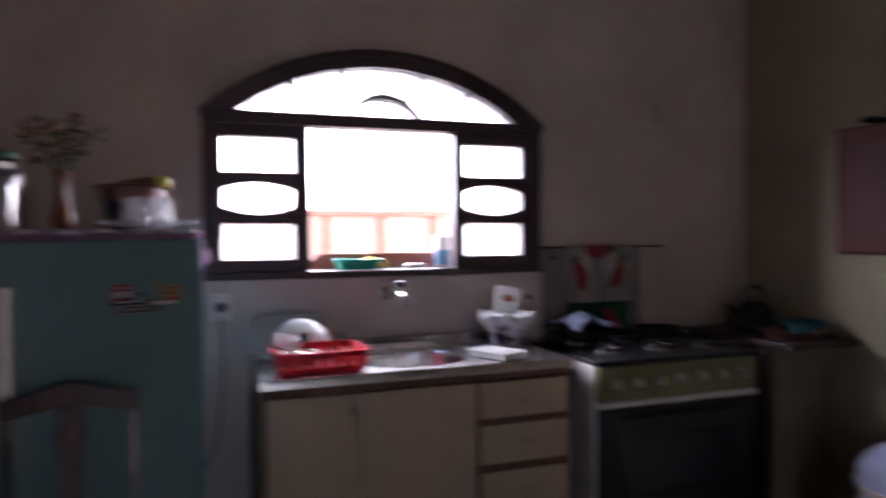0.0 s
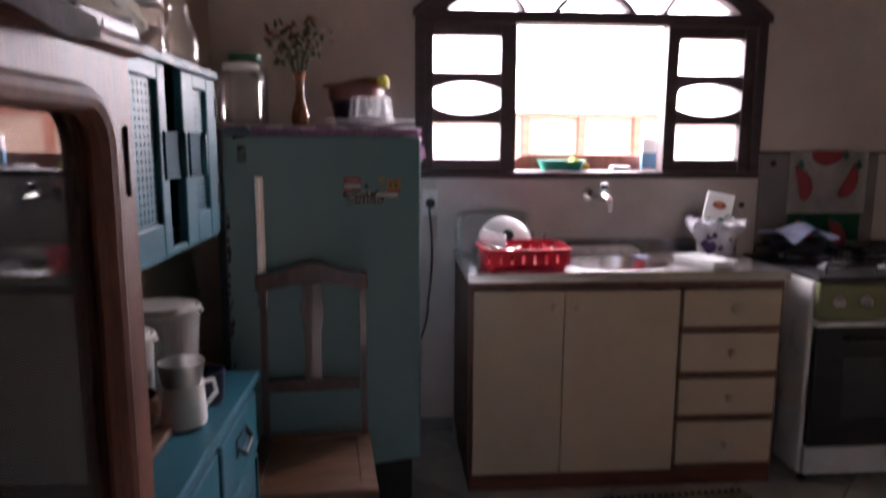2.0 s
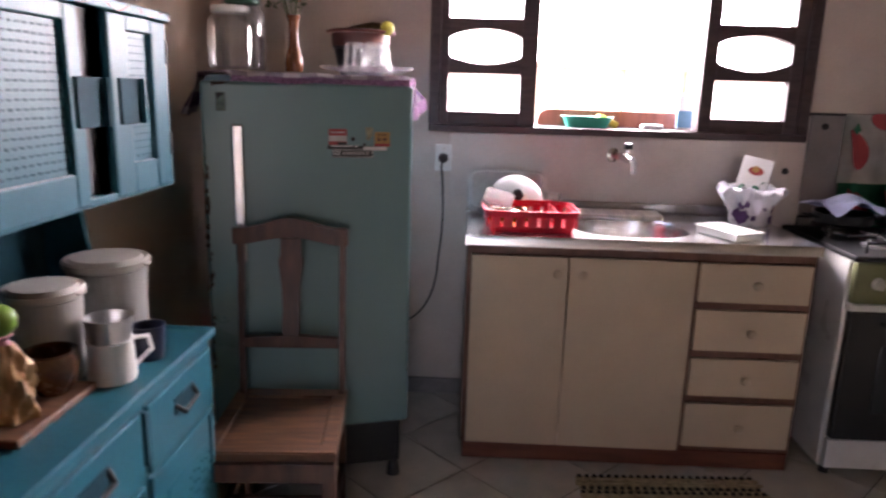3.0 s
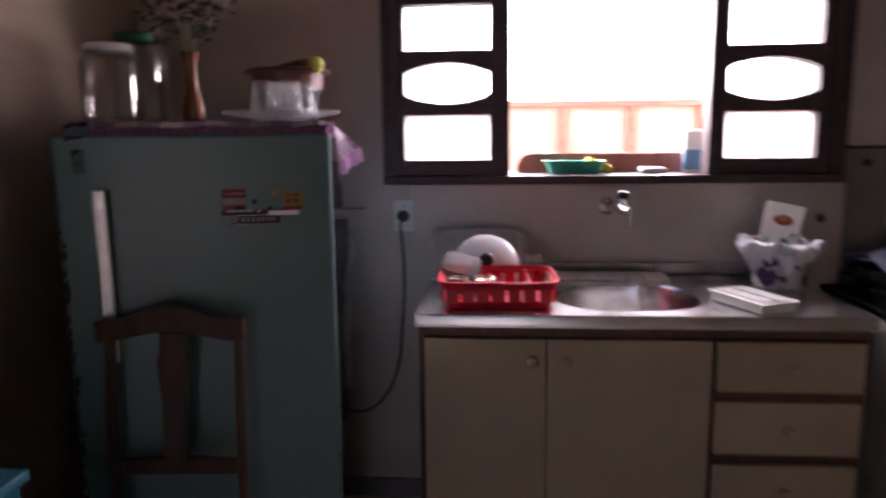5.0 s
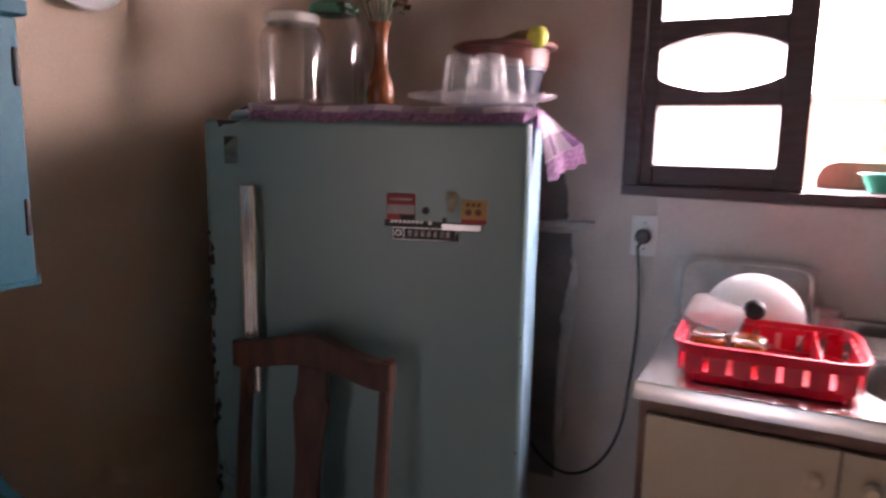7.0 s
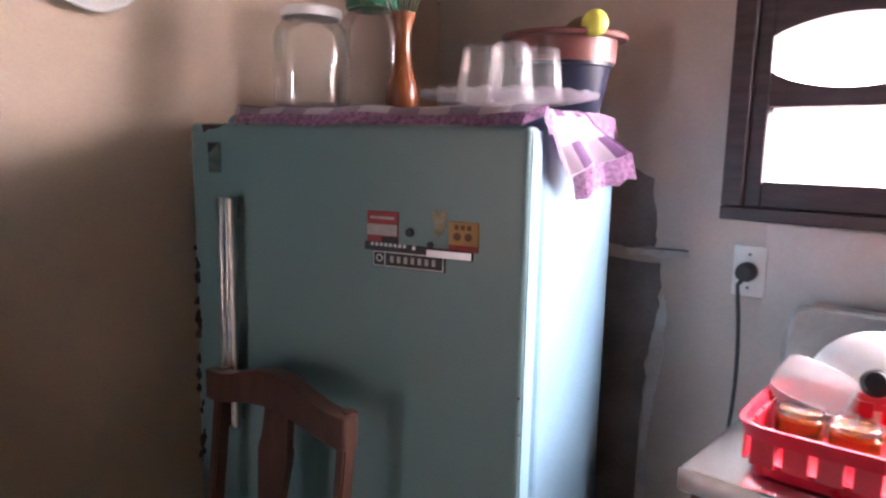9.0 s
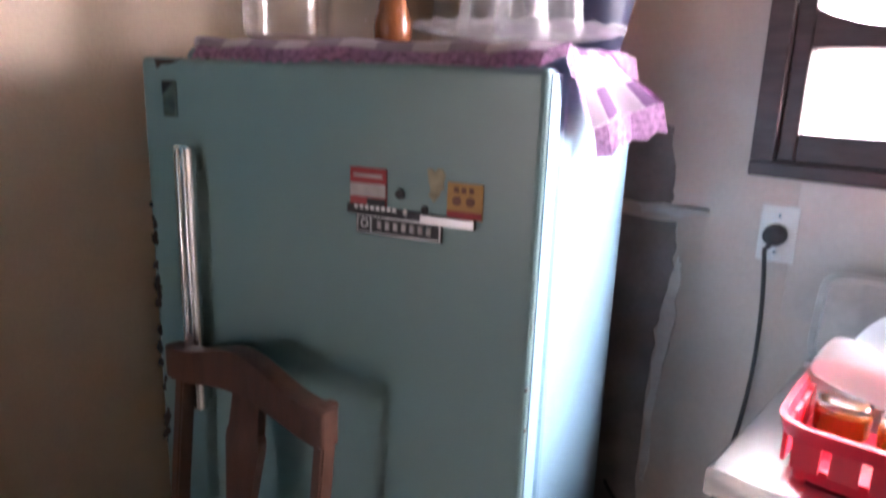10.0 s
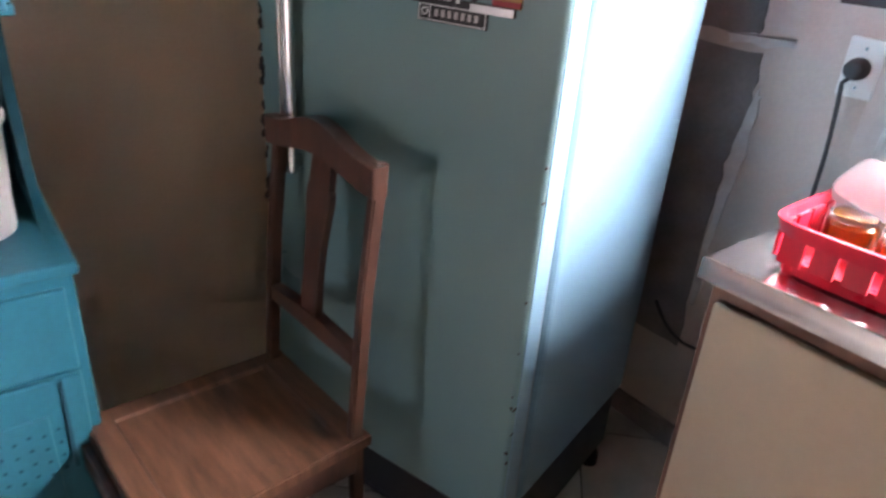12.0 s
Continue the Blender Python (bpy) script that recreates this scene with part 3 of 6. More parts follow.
for x in (-0.164, -0.152):
    part("rib", box(x - 0.002, FY - 0.033, 0.808, x + 0.002, FY - 0.029, 1.206, 0.001), CHROME, door)
for z in (0.825, 1.185):
    part("standoff", box(-0.168, FY - 0.016, z - 0.012, -0.148, FY + 0.002, z + 0.012, 0.003), CHROME, door)
part("latch_plate", box(-0.215, FY - 0.003, 1.247, -0.188, FY + 0.002, 1.300, 0.003), shade("tarnished_plate", (0.10, 0.15, 0.13), 0.5, 0.3, var=0.3, scale=40), door, "tarnished latch plate")
part("latch_plate", prism([(-0.212, 1.298), (-0.192, 1.298), (-0.203, 1.288), (-0.212, 1.28)], FY - 0.005, FY - 0.002), BLACK, door)
rng = random.Random(11)
for i in range(64):
    edge = rng.random()
    if edge < 0.6:
        z = rng.uniform(0.45, 1.12)
        x = FX0 + rng.uniform(0.003, 0.013)
    elif edge < 0.85:
        z, x = rng.uniform(0.3, 1.1), FX1 - rng.uniform(0.0, 0.008)
    else:
        z, x = 1.328, rng.uniform(FX0, FX0 + 0.25)
    r = rng.uniform(0.002, 0.0085) * (1.0 if edge < 0.6 else 0.4)
    o = [(x + r * rng.uniform(0.5, 1.1) * math.cos(a), z + 1.5 * r * rng.uniform(0.5, 1.1) * math.sin(a)) for a in [2 * math.pi * k / 9 for k in range(9)]]
    part("rust_chip", prism(o, FY - 0.0012 + (0.006 if edge >= 0.85 else 0.0), FY + 0.012), RUST, door)

part("rust_chip", prism([(FX0 + 0.030, 1.329), (FX0 + 0.078, 1.329), (FX0 + 0.062, 1.322), (FX0 + 0.044, 1.321), (FX0 + 0.034, 1.315)], FY - 0.0008, FY + 0.012), RUST, door)

# magnets and stickers on the fridge door
ON_DOOR = AT_FRIDGE @ Matrix.Translation((-0.009, 0, 0.001))
red = thing("fridge_magnet", "red and white printed fridge magnet", "magnet", ON_DOOR, group="magnets on the fridge")
part("card", box(0.114, FY - 0.003, 1.150, 0.168, FY - 0.0005, 1.200, 0.0006), PINKRED, red)
part("white_band", box(0.115, FY - 0.0042, 1.163, 0.167, FY - 0.0025, 1.180, 0.0004), PRINT_PALE, red, "white band")
part("print_bar", box(0.120, FY - 0.0042, 1.188, 0.162, FY - 0.0025, 1.192, 0.0004), PRINT_PALE, red, "white print bar")
part("dark_band", box(0.14, FY - 0.0042, 1.151, 0.167, FY - 0.0025, 1.161, 0.0004), BLACK, red, "black corner")
org = thing("fridge_magnet", "orange and yellow printed fridge magnet", "magnet", ON_DOOR, group="magnets on the fridge")
part("card", box(0.253, FY - 0.003, 1.148, 0.300, FY - 0.0005, 1.192, 0.0006), ORANGE_PR, org)
for x in (0.262, 0.272, 0.282):
    part("print_bar", box(x, FY - 0.0042, 1.180, x + 0.006, FY - 0.0025, 1.187, 0.0004), BROWN, org)
for x in (0.266, 0.284):
    part("print_dot", lathe([(0, 0), (0.006, 0), (0.006, 0.001), (0, 0.001)], 14, m=pose(x, FY - 0.0025, 1.170, 90)), BROWN, org)
part("lower_band", box(0.2535, FY - 0.0042, 1.149, 0.2995, FY - 0.0025, 1.157, 0.0004), PINKRED, org)
strip = thing("name_plate", "long black and silver plate on the fridge door", "plate", ON_DOOR, group="plates on the fridge")
part("plate", box(0.110, FY - 0.004, -0.0065, 0.292, FY - 0.0005, 0.0065, 0.001, m=pose(0, 0, 1.148, 0, 1.2)), BLACK, strip)
part("silver_end", box(0.218, FY - 0.0055, 1.1365, 0.290, FY - 0.0035, 1.1475, 0.0005), ALU, strip, "silver end")
part("rivet", lathe([(0, 0), (0.004, 0), (0, 0.003)], 12, m=pose(0.196, FY - 0.0035, 1.1475, 90)), WHITE, strip)
for i in range(8):
    part("print_bar", box(0.122 + i * 0.008, FY - 0.0052, 1.1465, 0.127 + i * 0.008, FY - 0.0035, 1.1515, 0.0003), ALU, strip)
plate2 = thing("name_plate", "small black plate with silver border on the fridge door", "plate", ON_DOOR, group="plates on the fridge")
part("plate", box(0.124, FY - 0.004, 1.114, 0.248, FY - 0.0005, 1.140, 0.001), BLACK, plate2)
for a, b_, c, d in ((0.126, 1.1155, 0.246, 1.117), (0.126, 1.137, 0.246, 1.1385), (0.126, 1.117, 0.1275, 1.137), (0.2445, 1.117, 0.246, 1.137), (0.146, 1.117, 0.1475, 1.137)):
    part("border", box(a, FY - 0.005, b_, c, FY - 0.0035, d, 0.0002), ALU, plate2)
for i in range(7):
    part("print_bar", box(0.156 + i * 0.0118, FY - 0.0052, 1.1225, 0.162 + i * 0.0118, FY - 0.0035, 1.1325, 0.0005), PRINT_PALE, plate2)
part("emblem", lathe([(0.004, 0), (0.006, 0), (0.006, 0.001), (0.004, 0.001), (0.004, 0)], 14, m=pose(0.137, FY - 0.0035, 1.128, 90)), ALU, plate2)
for x, z, r in ((0.187, 1.170, 0.007), (0.222, 1.154, 0.005)):
    lone("round_magnet", lathe([(0, 0), (r, 0), (r * 0.9, 0.003), (0, 0.0035)], 14, m=pose(x, FY - 0.0003, z, 90)), BLACK, "small black round magnet on the fridge door", "magnet", ON_DOOR, group="magnets on the fridge")
lone("sticker_residue", blotch([(0.225, 1.205), (0.245, 1.205), (0.248, 1.18), (0.232, 1.165), (0.226, 1.185)], FY - 0.0011, 4, 0.003), shade("sticker_residue", (0.30, 0.29, 0.20), 0.8, var=0.25, scale=60), "torn sticker residue on the fridge door", "sticker", ON_DOOR)

# cloth over the fridge
top = 1.354
rng = random.Random(3)


def cloth_place(u, v):
    """u runs from the west hang over the top to the east hang."""
    s = -0.13 + u * 0.88
    y = FY + 0.02 + v * 0.56
    w = 0.006 * math.sin(9 * y + 14 * s) * math.sin(23 * s + 3)
    cut = 0.10 - 0.30 * v if v < 0.4 else -1.0
    if s < cut:
        s = cut + (s - cut) * 0.02
    if s < 0.012:
        d = 0.012 - s
        return (FX0 - 0.016 - 0.42 * d - 0.02 * math.sin(30 * y) * min(1, d * 8), y + 0.02 * d, top + 0.004 - d * 0.95)
    s = min(s, 0.628 + 0.122 * max(0.0, min(1.0, 1.0 - (v - 0.27) / 0.12)))
    if s > 0.628:
        d = s - 0.628
        drop = d * (0.86 - 0.24 * min(1.0, v / 0.27)) * (1 - 0.10 * abs(math.sin(17 * v)))
        return (FX1 + 0.010 + d * (0.10 + 0.50 * min(1.0, v / 0.27) + 0.08 * math.sin(30 * v)), y + 0.01 + (0.85 - 0.8 * min(1.0, v / 0.6)) * d, top + 0.006 - drop)
    droop = max(0.0, 0.05 - v) / 0.05
    return (FX0 - 0.006 + s - 0.006, y - 0.006 + 0.010 * math.sin(17 * s) * droop, top + 0.005 + abs(w) * 0.8 - 0.016 * droop ** 2)


bm = sheet(60, 34, cloth_place, uv=lambda u, v: (u * 0.88, v * 0.56), thick=0.0025)
cloth = thing("fridge_cloth", "purple and white gingham cloth with crocheted lilac edge on the fridge", "cloth", AT_FRIDGE)
part("fabric", bm, GINGHAM, cloth)
edge_pts = [Vector(cloth_place(1.0, j / 34)) for j in range(35)]
bm = bmesh.new()
a = [bm.verts.new(p + Vector((0.002, 0, 0.004))) for p in edge_pts]
b = [bm.verts.new(p + Vector((0.008 + 0.004 * (j % 2), 0.004, -0.032 - 0.006 * (j % 2)))) for j, p in enumerate(edge_pts)]
for j in range(34):
    bm.faces.new((a[j], a[j + 1], b[j + 1], b[j]))
bmesh.ops.solidify(bm, geom=list(bm.faces), thickness=0.003)
part("crochet_edge", bm, LACE, cloth, "lilac crochet edge")
bm = bmesh.new()
front = [Vector(cloth_place(0.12 + 0.88 * j / 90, 0.0)) for j in range(91)]
rows = []
for j, p in enumerate(front):
    out = Vector((0.004, -0.016 - 0.004 * (j % 2), -0.008)) if p.z < top - 0.02 else Vector((0, -0.009 - 0.003 * (j % 2), -0.013 - 0.003 * (j % 2)))
    rows.append((bm.verts.new(p + Vector((0.001, 0.002, 0.003))), bm.verts.new(p + out)))
for (a0, b0), (a1, b1) in zip(rows, rows[1:]):
    bm.faces.new((a0, a1, b1, b0))
bmesh.ops.solidify(bm, geom=list(bm.faces), thickness=0.003)
part("crochet_edge", bm, LACE, cloth, "lilac crochet edge")

# things on the fridge
TOPZ = 1.3665


def jar(label, x, y, r, hgt, lid_mat, lid_label):
    j = thing("glass_jar", label, "jar", AT_FRIDGE @ pose(x, y, TOPZ), group="jars on the fridge")
    body = [(0, 0.002), (r * 0.9, 0.002), (r, 0.012), (r, hgt * 0.70), (r * 0.93, hgt * 0.80), (r * 0.72, hgt * 0.88), (r * 0.70, hgt * 0.93)]
    inner = [(a * 0.96, min(z, hgt * 0.93)) for a, z in body[::-1] if z > 0.01]
    part("jar", lathe(body + inner + [(r * 0.85, 0.008), (0, 0.008)], 32), JARGLASS, j)
    part("lid", lathe([(r * 0.7, hgt * 0.90), (r * 0.78, hgt * 0.90), (r * 0.80, hgt * 0.92), (r * 0.80, hgt * 0.985), (r * 0.74, hgt), (0, hgt)], 32), lid_mat, j, lid_label)
    return j


jar("large clear glass jar with a white lid on the fridge", -0.174, 2.633, 0.074, 0.193, WHITE, "white screw lid")
jar("large clear glass jar with a green lid on the fridge", -0.143, 2.815, 0.074, 0.245, GREEN_DK, "green screw lid")
vase = thing("bud_vase", "turned wooden vase with dried flowers on the fridge", "vase", AT_FRIDGE @ pose(0.0185, 2.655, TOPZ))
part("vase", lathe([(0, 0), (0.026, 0), (0.030, 0.008), (0.031, 0.03), (0.026, 0.055), (0.017, 0.085), (0.0145, 0.12), (0.017, 0.155), (0.023, 0.172), (0.024, 0.178), (0.018, 0.178), (0.012, 0.12), (0, 0.1)], 28), VASEWOOD, vase)
rng = random.Random(8)
for i in range(17):
    a, lean = rng.uniform(0, 2 * math.pi), rng.uniform(0.02, 0.118)
    hgt = rng.uniform(0.24, 0.345)
    tip = Vector((lean * math.cos(a), lean * math.sin(a), hgt))
    stem = part("stem", tube([(0, 0, 0.12), tuple(tip * 0.55 + Vector((0, 0, 0.09))), tuple(tip)], 0.0016, 5), LEAF, vase)
    bm = bmesh.new()
    for k in range(7):
        c = tip + Vector([rng.uniform(-0.024, 0.024), rng.uniform(-0.024, 0.024), rng.uniform(-0.05, 0.015)])
        d = Vector([rng.uniform(-1, 1), rng.uniform(-1, 1), rng.uniform(-0.5, 0.8)]).normalized()
        sd = d.cross(Vector((0.3, 0.5, 0.8))).normalized() * 0.008
        ln = rng.uniform(0.02, 0.036)
        q = [bm.verts.new(p) for p in (c, c + d * ln * 0.5 + sd, c + d * ln, c + d * ln * 0.5 - sd)]
        bm.faces.new(q)
    part("leaves", bm, LEAF, stem)
    bm = bmesh.new()
    for k in range(6):
        c = tip + Vector([rng.uniform(-0.016, 0.016), rng.uniform(-0.016, 0.016), rng.uniform(-0.03, 0.014)])
        for p in range(5):
            ang = 2 * math.pi * p / 5 + k
            d = Vector((math.cos(ang), math.sin(ang), rng.uniform(0.2, 0.9))).normalized()
            sd = d.cross(Vector((0, 0, 1))).normalized() * 0.004
            q = [bm.verts.new(v) for v in (c, c + d * 0.008 + sd, c + d * 0.015, c + d * 0.008 - sd)]
            bm.faces.new(q)
    part("blossom", bm, PETAL2 if i % 3 else PETAL, stem, "pale blossom" if i % 3 else "coral blossom")
dish = thing("glass_platter", "pressed clear glass platter on the fridge cloth", "platter", AT_FRIDGE @ pose(0.249, 2.603, TOPZ - 0.001))
bm = bmesh.new()
prof = [(0, 0), (0.06, 0), (0.075, 0.004), (0.135, 0.016), (0.153, 0.021), (0.151, 0.025), (0.133, 0.020), (0.072, 0.009), (0, 0.006)]
lathe(prof, 88, bm=bm)
for v in bm.verts:
    rr = math.hypot(v.co.x, v.co.y)
    if rr > 0.09:
        v.co.z += 0.0018 * math.cos(22 * math.atan2(v.co.y, v.co.x)) * (rr - 0.08) / 0.05
part("platter", bm, PLATTER, dish)
for x, y in ((0.206, 2.580), (0.242, 2.652), (0.268, 2.560), (0.300, 2.628)):
    g = thing("drinking_glass", "clear ribbed tumbler upside down on the platter", "glass", AT_FRIDGE @ pose(x, y, TOPZ + 0.010), group="tumblers on the platter")
    bm = lathe([(0.036, 0), (0.039, 0.002), (0.0285, 0.086), (0.025, 0.090), (0, 0.090), (0, 0.083), (0.025, 0.083), (0.035, 0.002), (0.036, 0)], 60)
    for v in bm.verts:
        if 0.001 < v.co.z < 0.088:
            k = 1 + 0.035 * math.cos(12 * math.atan2(v.co.y, v.co.x))
            v.co.x, v.co.y = v.co.x * k, v.co.y * k
    part("tumbler", bm, CUTGLASS, g)
pots = thing("plant_pot", "dark navy plastic pot holding a pinkish brown pot", "pot", AT_FRIDGE @ pose(0.266, 2.872, TOPZ - 0.004), group="nested pots on the fridge")
part("pot", lathe([(0, 0), (0.074, 0), (0.078, 0.006), (0.096, 0.095), (0.101, 0.097), (0.101, 0.104), (0.094, 0.104), (0.076, 0.010), (0, 0.008)], 40), NAVY, pots)
pots = thing("plant_pot", "pinkish brown pot with a wide rim nested in another", "pot", AT_FRIDGE @ pose(0.266, 2.872, TOPZ + 0.098), group="nested pots on the fridge")
part("pot", lathe([(0, -0.085), (0.076, -0.085), (0.088, 0.0), (0.104, 0.002), (0.107, 0.048), (0.103, 0.048), (0.098, 0.006), (0.072, -0.080), (0, -0.080)], 40), TERRA, pots)
part("rim", lathe([(0.103, 0.046), (0.124, 0.047), (0.127, 0.052), (0.124, 0.057), (0.106, 0.060), (0.101, 0.056), (0.103, 0.046)], 40), TERRA, pots, "wide rolled rim")
club = thing("wooden_masher", "brown tapering masher with a yellow-green ball end across the pot", "masher", AT_FRIDGE @ Matrix.Translation((0.039, 0.004, 0.0065)))
part("shaft", tube([(0.300, 2.795, 1.523), (0.265, 2.845, 1.531), (0.215, 2.915, 1.528), (0.165, 2.985, 1.521)], [0.019, 0.017, 0.012, 0.006], 14), shade("olive_brown_wood", (0.17, 0.11, 0.05), 0.5, var=0.25, scale=20), club)
part("ball_end", lathe([(0, -0.025), (0.010, -0.023), (0.018, -0.017), (0.0235, -0.008), (0.025, 0), (0.0235, 0.008), (0.018, 0.017), (0.010, 0.023), (0, 0.025)], 26, m=pose(0.309, 2.784, 1.524)), YELLOW, club, "yellow-green ball end")

# ---- chair ----
chair = thing("dining_chair", "dark-stained wooden chair with a splat back against the fridge", "chair", pose(0.160, 2.225, 0, 0, 0, 4.0))


def post_line(x):
    return [(x, 0.01, 0), (x, 0.0, 0.25), (x, -0.006, 0.44), (x, 0.01, 0.7), (x, 0.035, 0.93)]


for s in (-1, 1):
    bm = bmesh.new()
    pl = post_line(s * 0.150)
    rings = []
    for p in pl:
        rings.append([bm.verts.new((p[0] + dx * 0.0095 + (0.003 if p[0] > 0 else 0.004), p[1] + dy * 0.0125, p[2])) for dx, dy in ((-1, -1), (1, -1), (1, 1), (-1, 1))])
    for a, b in zip(rings, rings[1:]):
        for k in range(4):
            bm.faces.new((a[k], a[(k + 1) % 4], b[(k + 1) % 4], b[k]))
    bm.faces.new(rings[0]), bm.faces.new(rings[-1])
    bmesh.ops.bevel(bm, geom=list(bm.edges), offset=0.003, segments=2, affect="EDGES")
    part("back_post", bm, CHAIR_WOOD, chair)
crest = curved(-0.168, 0.168, lambda x: 0.928 + 0.033 * math.cos(x / 0.168 * math.pi / 2) ** 3, 20)
low = curved(-0.168, 0.168, lambda x: 0.890 + 0.012 * math.cos(x / 0.168 * math.pi), 20)[::-1]
part("top_rail", prism(crest + low, 0.010, 0.040, bevel=0.004), CHAIR_WOOD, chair)
part("back_rail", prism(curved(-0.140, 0.140, lambda x: 0.600 + 0.004 * math.cos(x * 20), 10) + [(0.140, 0.565), (-0.140, 0.565)], -0.008, 0.016, bevel=0.003), CHAIR_WOOD, chair)
side = [(0.030, 0.598), (0.031, 0.63), (0.028, 0.68), (0.030, 0.74), (0.037, 0.79), (0.042, 0.820), (0.043, 0.835), (0.034, 0.842), (0.032, 0.87), (0.036, 0.895)]
bm = prism([(x * 0.86, z) for x, z in side] + [(-x * 0.86, z) for x, z in side[::-1]], -0.006, 0.008, bevel=0.002)
for v in bm.verts:
    v.co.y += 0.034 * max(0, (v.co.z - 0.6) / 0.3) ** 1.3
part("splat", bm, CHAIR_WOOD, chair)
bm = bmesh.new()
seat_o = [(-0.168, 0.02), (0.168, 0.02), (0.178, -0.37), (-0.178, -0.37)]
for z0, z1 in ((0.398, 0.422),):
    lo = [bm.verts.new((x, y, z0)) for x, y in seat_o]
    hi = [bm.verts.new((x, y, z1)) for x, y in seat_o]
    inn = [bm.verts.new((x * 0.76, -0.19 + (y + 0.19) * 0.76, z1)) for x, y in seat_o]
    dep = [bm.verts.new((x * 0.74, -0.19 + (y + 0.19) * 0.74, z1 - 0.006)) for x, y in seat_o]
    bm.faces.new(lo[::-1])
    for i in range(4):
        j = (i + 1) % 4
        bm.faces.new((lo[i], lo[j], hi[j], hi[i])), bm.faces.new((hi[i], hi[j], inn[j], inn[i])), bm.faces.new((inn[i], inn[j], dep[j], dep[i]))
    bm.faces.new(dep)
bmesh.ops.bevel(bm, geom=[e for e in bm.edges if e.calc_length() > 0.3 and max(v.co.z for v in e.verts) > 0.41], offset=0.004, segments=2, affect="EDGES")
part("seat", bm, SEAT_WOOD, chair, "worn plank seat with a raised border")
part("apron", box(-0.175, -0.385, 0.345, 0.175, -0.345, 0.398, 0.002), CHAIR_WOOD, chair)
for s in (-1, 1):
    part("apron", box(s * 0.155 - 0.01, -0.335, 0.345, s * 0.155 + 0.01, -0.01, 0.398, 0.002), CHAIR_WOOD, chair)
    bm = box(-0.02, -0.02, 0, 0.02, 0.02, 0.398, 0.003)
    for v in bm.verts:
        k = 0.72 + 0.28 * v.co.z / 0.398
        v.co.x, v.co.y = v.co.x * k + s * 0.156, v.co.y * k - 0.348
    part("front_leg", bm, CHAIR_WOOD, chair)
    part("stretcher", box(s * 0.152 - 0.009, -0.335, 0.16, s * 0.152 + 0.009, -0.005, 0.185, 0.002), CHAIR_WOOD, chair)
part("stretcher", box(-0.15, -0.2, 0.162, 0.15, -0.182, 0.183, 0.002), CHAIR_WOOD, chair)

# ---- sink unit ----
sink = thing("sink_cabinet", "cream laminate sink cabinet with brown edges and four drawers", "cabinet")
CY = 2.608
for x in (0.683, 1.877):
    part("side_panel", box(x, CY + 0.018, 0.065, x + 0.016, 3.16, 0.815, 0.002), BROWN, sink, "brown laminate side")
part("back_panel", box(0.699, 3.14, 0.065, 1.877, 3.155, 0.815, 0.002), BROWN, sink)
part("bottom_panel", box(0.699, CY + 0.02, 0.066, 1.877, 3.14, 0.083, 0.002), BROWN, sink)
part("top_rail", box(0.699, CY + 0.010, 0.787, 1.877, CY + 0.06, 0.817, 0.002), BROWN, sink)
part("partition", box(1.480, CY + 0.012, 0.083, 1.491, 3.14, 0.786, 0.002), BROWN, sink)
for z in (0.628, 0.448, 0.275):
    part("drawer_rail", box(1.4915, CY + 0.010, z - 0.012, 1.8765, CY + 0.05, z + 0.012, 0.002), BROWN, sink)
part("plinth", box(0.690, CY + 0.012, 0.0, 1.888, 3.1, 0.066, 0.003), ORANGE, sink, "dark red-brown wooden plinth")


def knob(at):
    return lathe([(0, 0), (0.006, 0), (0.006, 0.012), (0.014, 0.016), (0.016, 0.024), (0.010, 0.030), (0, 0.031)], 18, m=Matrix.Translation(at) @ pose(0, 0, 0, 90))


for x0, x1, kx in ((0.701, 1.036, 0.998), (1.039, 1.479, 1.086)):
    d = part("door", box(x0, CY - 0.002, 0.070, x1, CY + 0.016, 0.784, 0.003), CREAM, sink)
    part("knob", knob((kx, CY - 0.002, 0.728)), CREAM, d)
for z0, z1 in ((0.642, 0.782), (0.463, 0.614), (0.290, 0.433), (0.090, 0.260)):
    d = part("drawer", box(1.492, CY - 0.002, z0, 1.875, CY + 0.016, z1, 0.003), CREAM, sink)
    part("knob", knob((1.684, CY - 0.002, (z0 + z1) / 2)), CREAM, d)

TX0, TX1, TY0, TY1, TZ = 0.677, 1.890, 2.586, 3.172, 0.857
top_thing = thing("sink_worktop", "stainless steel worktop with an oval sink bowl and raised back", "worktop")
bm = bmesh.new()
SX, SY, SA, SB, N = 1.280, 2.815, 0.212, 0.178, 64
rect, oval = [], []
for i in range(N):
    a = 2 * math.pi * i / N
    c, s = math.cos(a), math.sin(a)
    t = min((TX1 - SX) / c if c > 1e-6 else 9, (TX0 - SX) / c if c < -1e-6 else 9, (TY1 - SY) / s if s > 1e-6 else 9, (TY0 - SY) / s if s < -1e-6 else 9)
    rect.append((SX + t * c, SY + t * s))
for cx, cy in ((TX0, TY0), (TX1, TY0), (TX1, TY1), (TX0, TY1)):
    i = min(range(N), key=lambda i: (rect[i][0] - cx) ** 2 + (rect[i][1] - cy) ** 2)
    rect[i] = (cx, cy)
rings = [[bm.verts.new((x, y, TZ - 0.036)) for x, y in rect], [bm.verts.new((x, y, TZ - 0.003)) for x, y in rect]]
rings.append([bm.verts.new((SX + (x - SX) * 0.992, SY + (y - SY) * 0.992, TZ)) for x, y in rect])
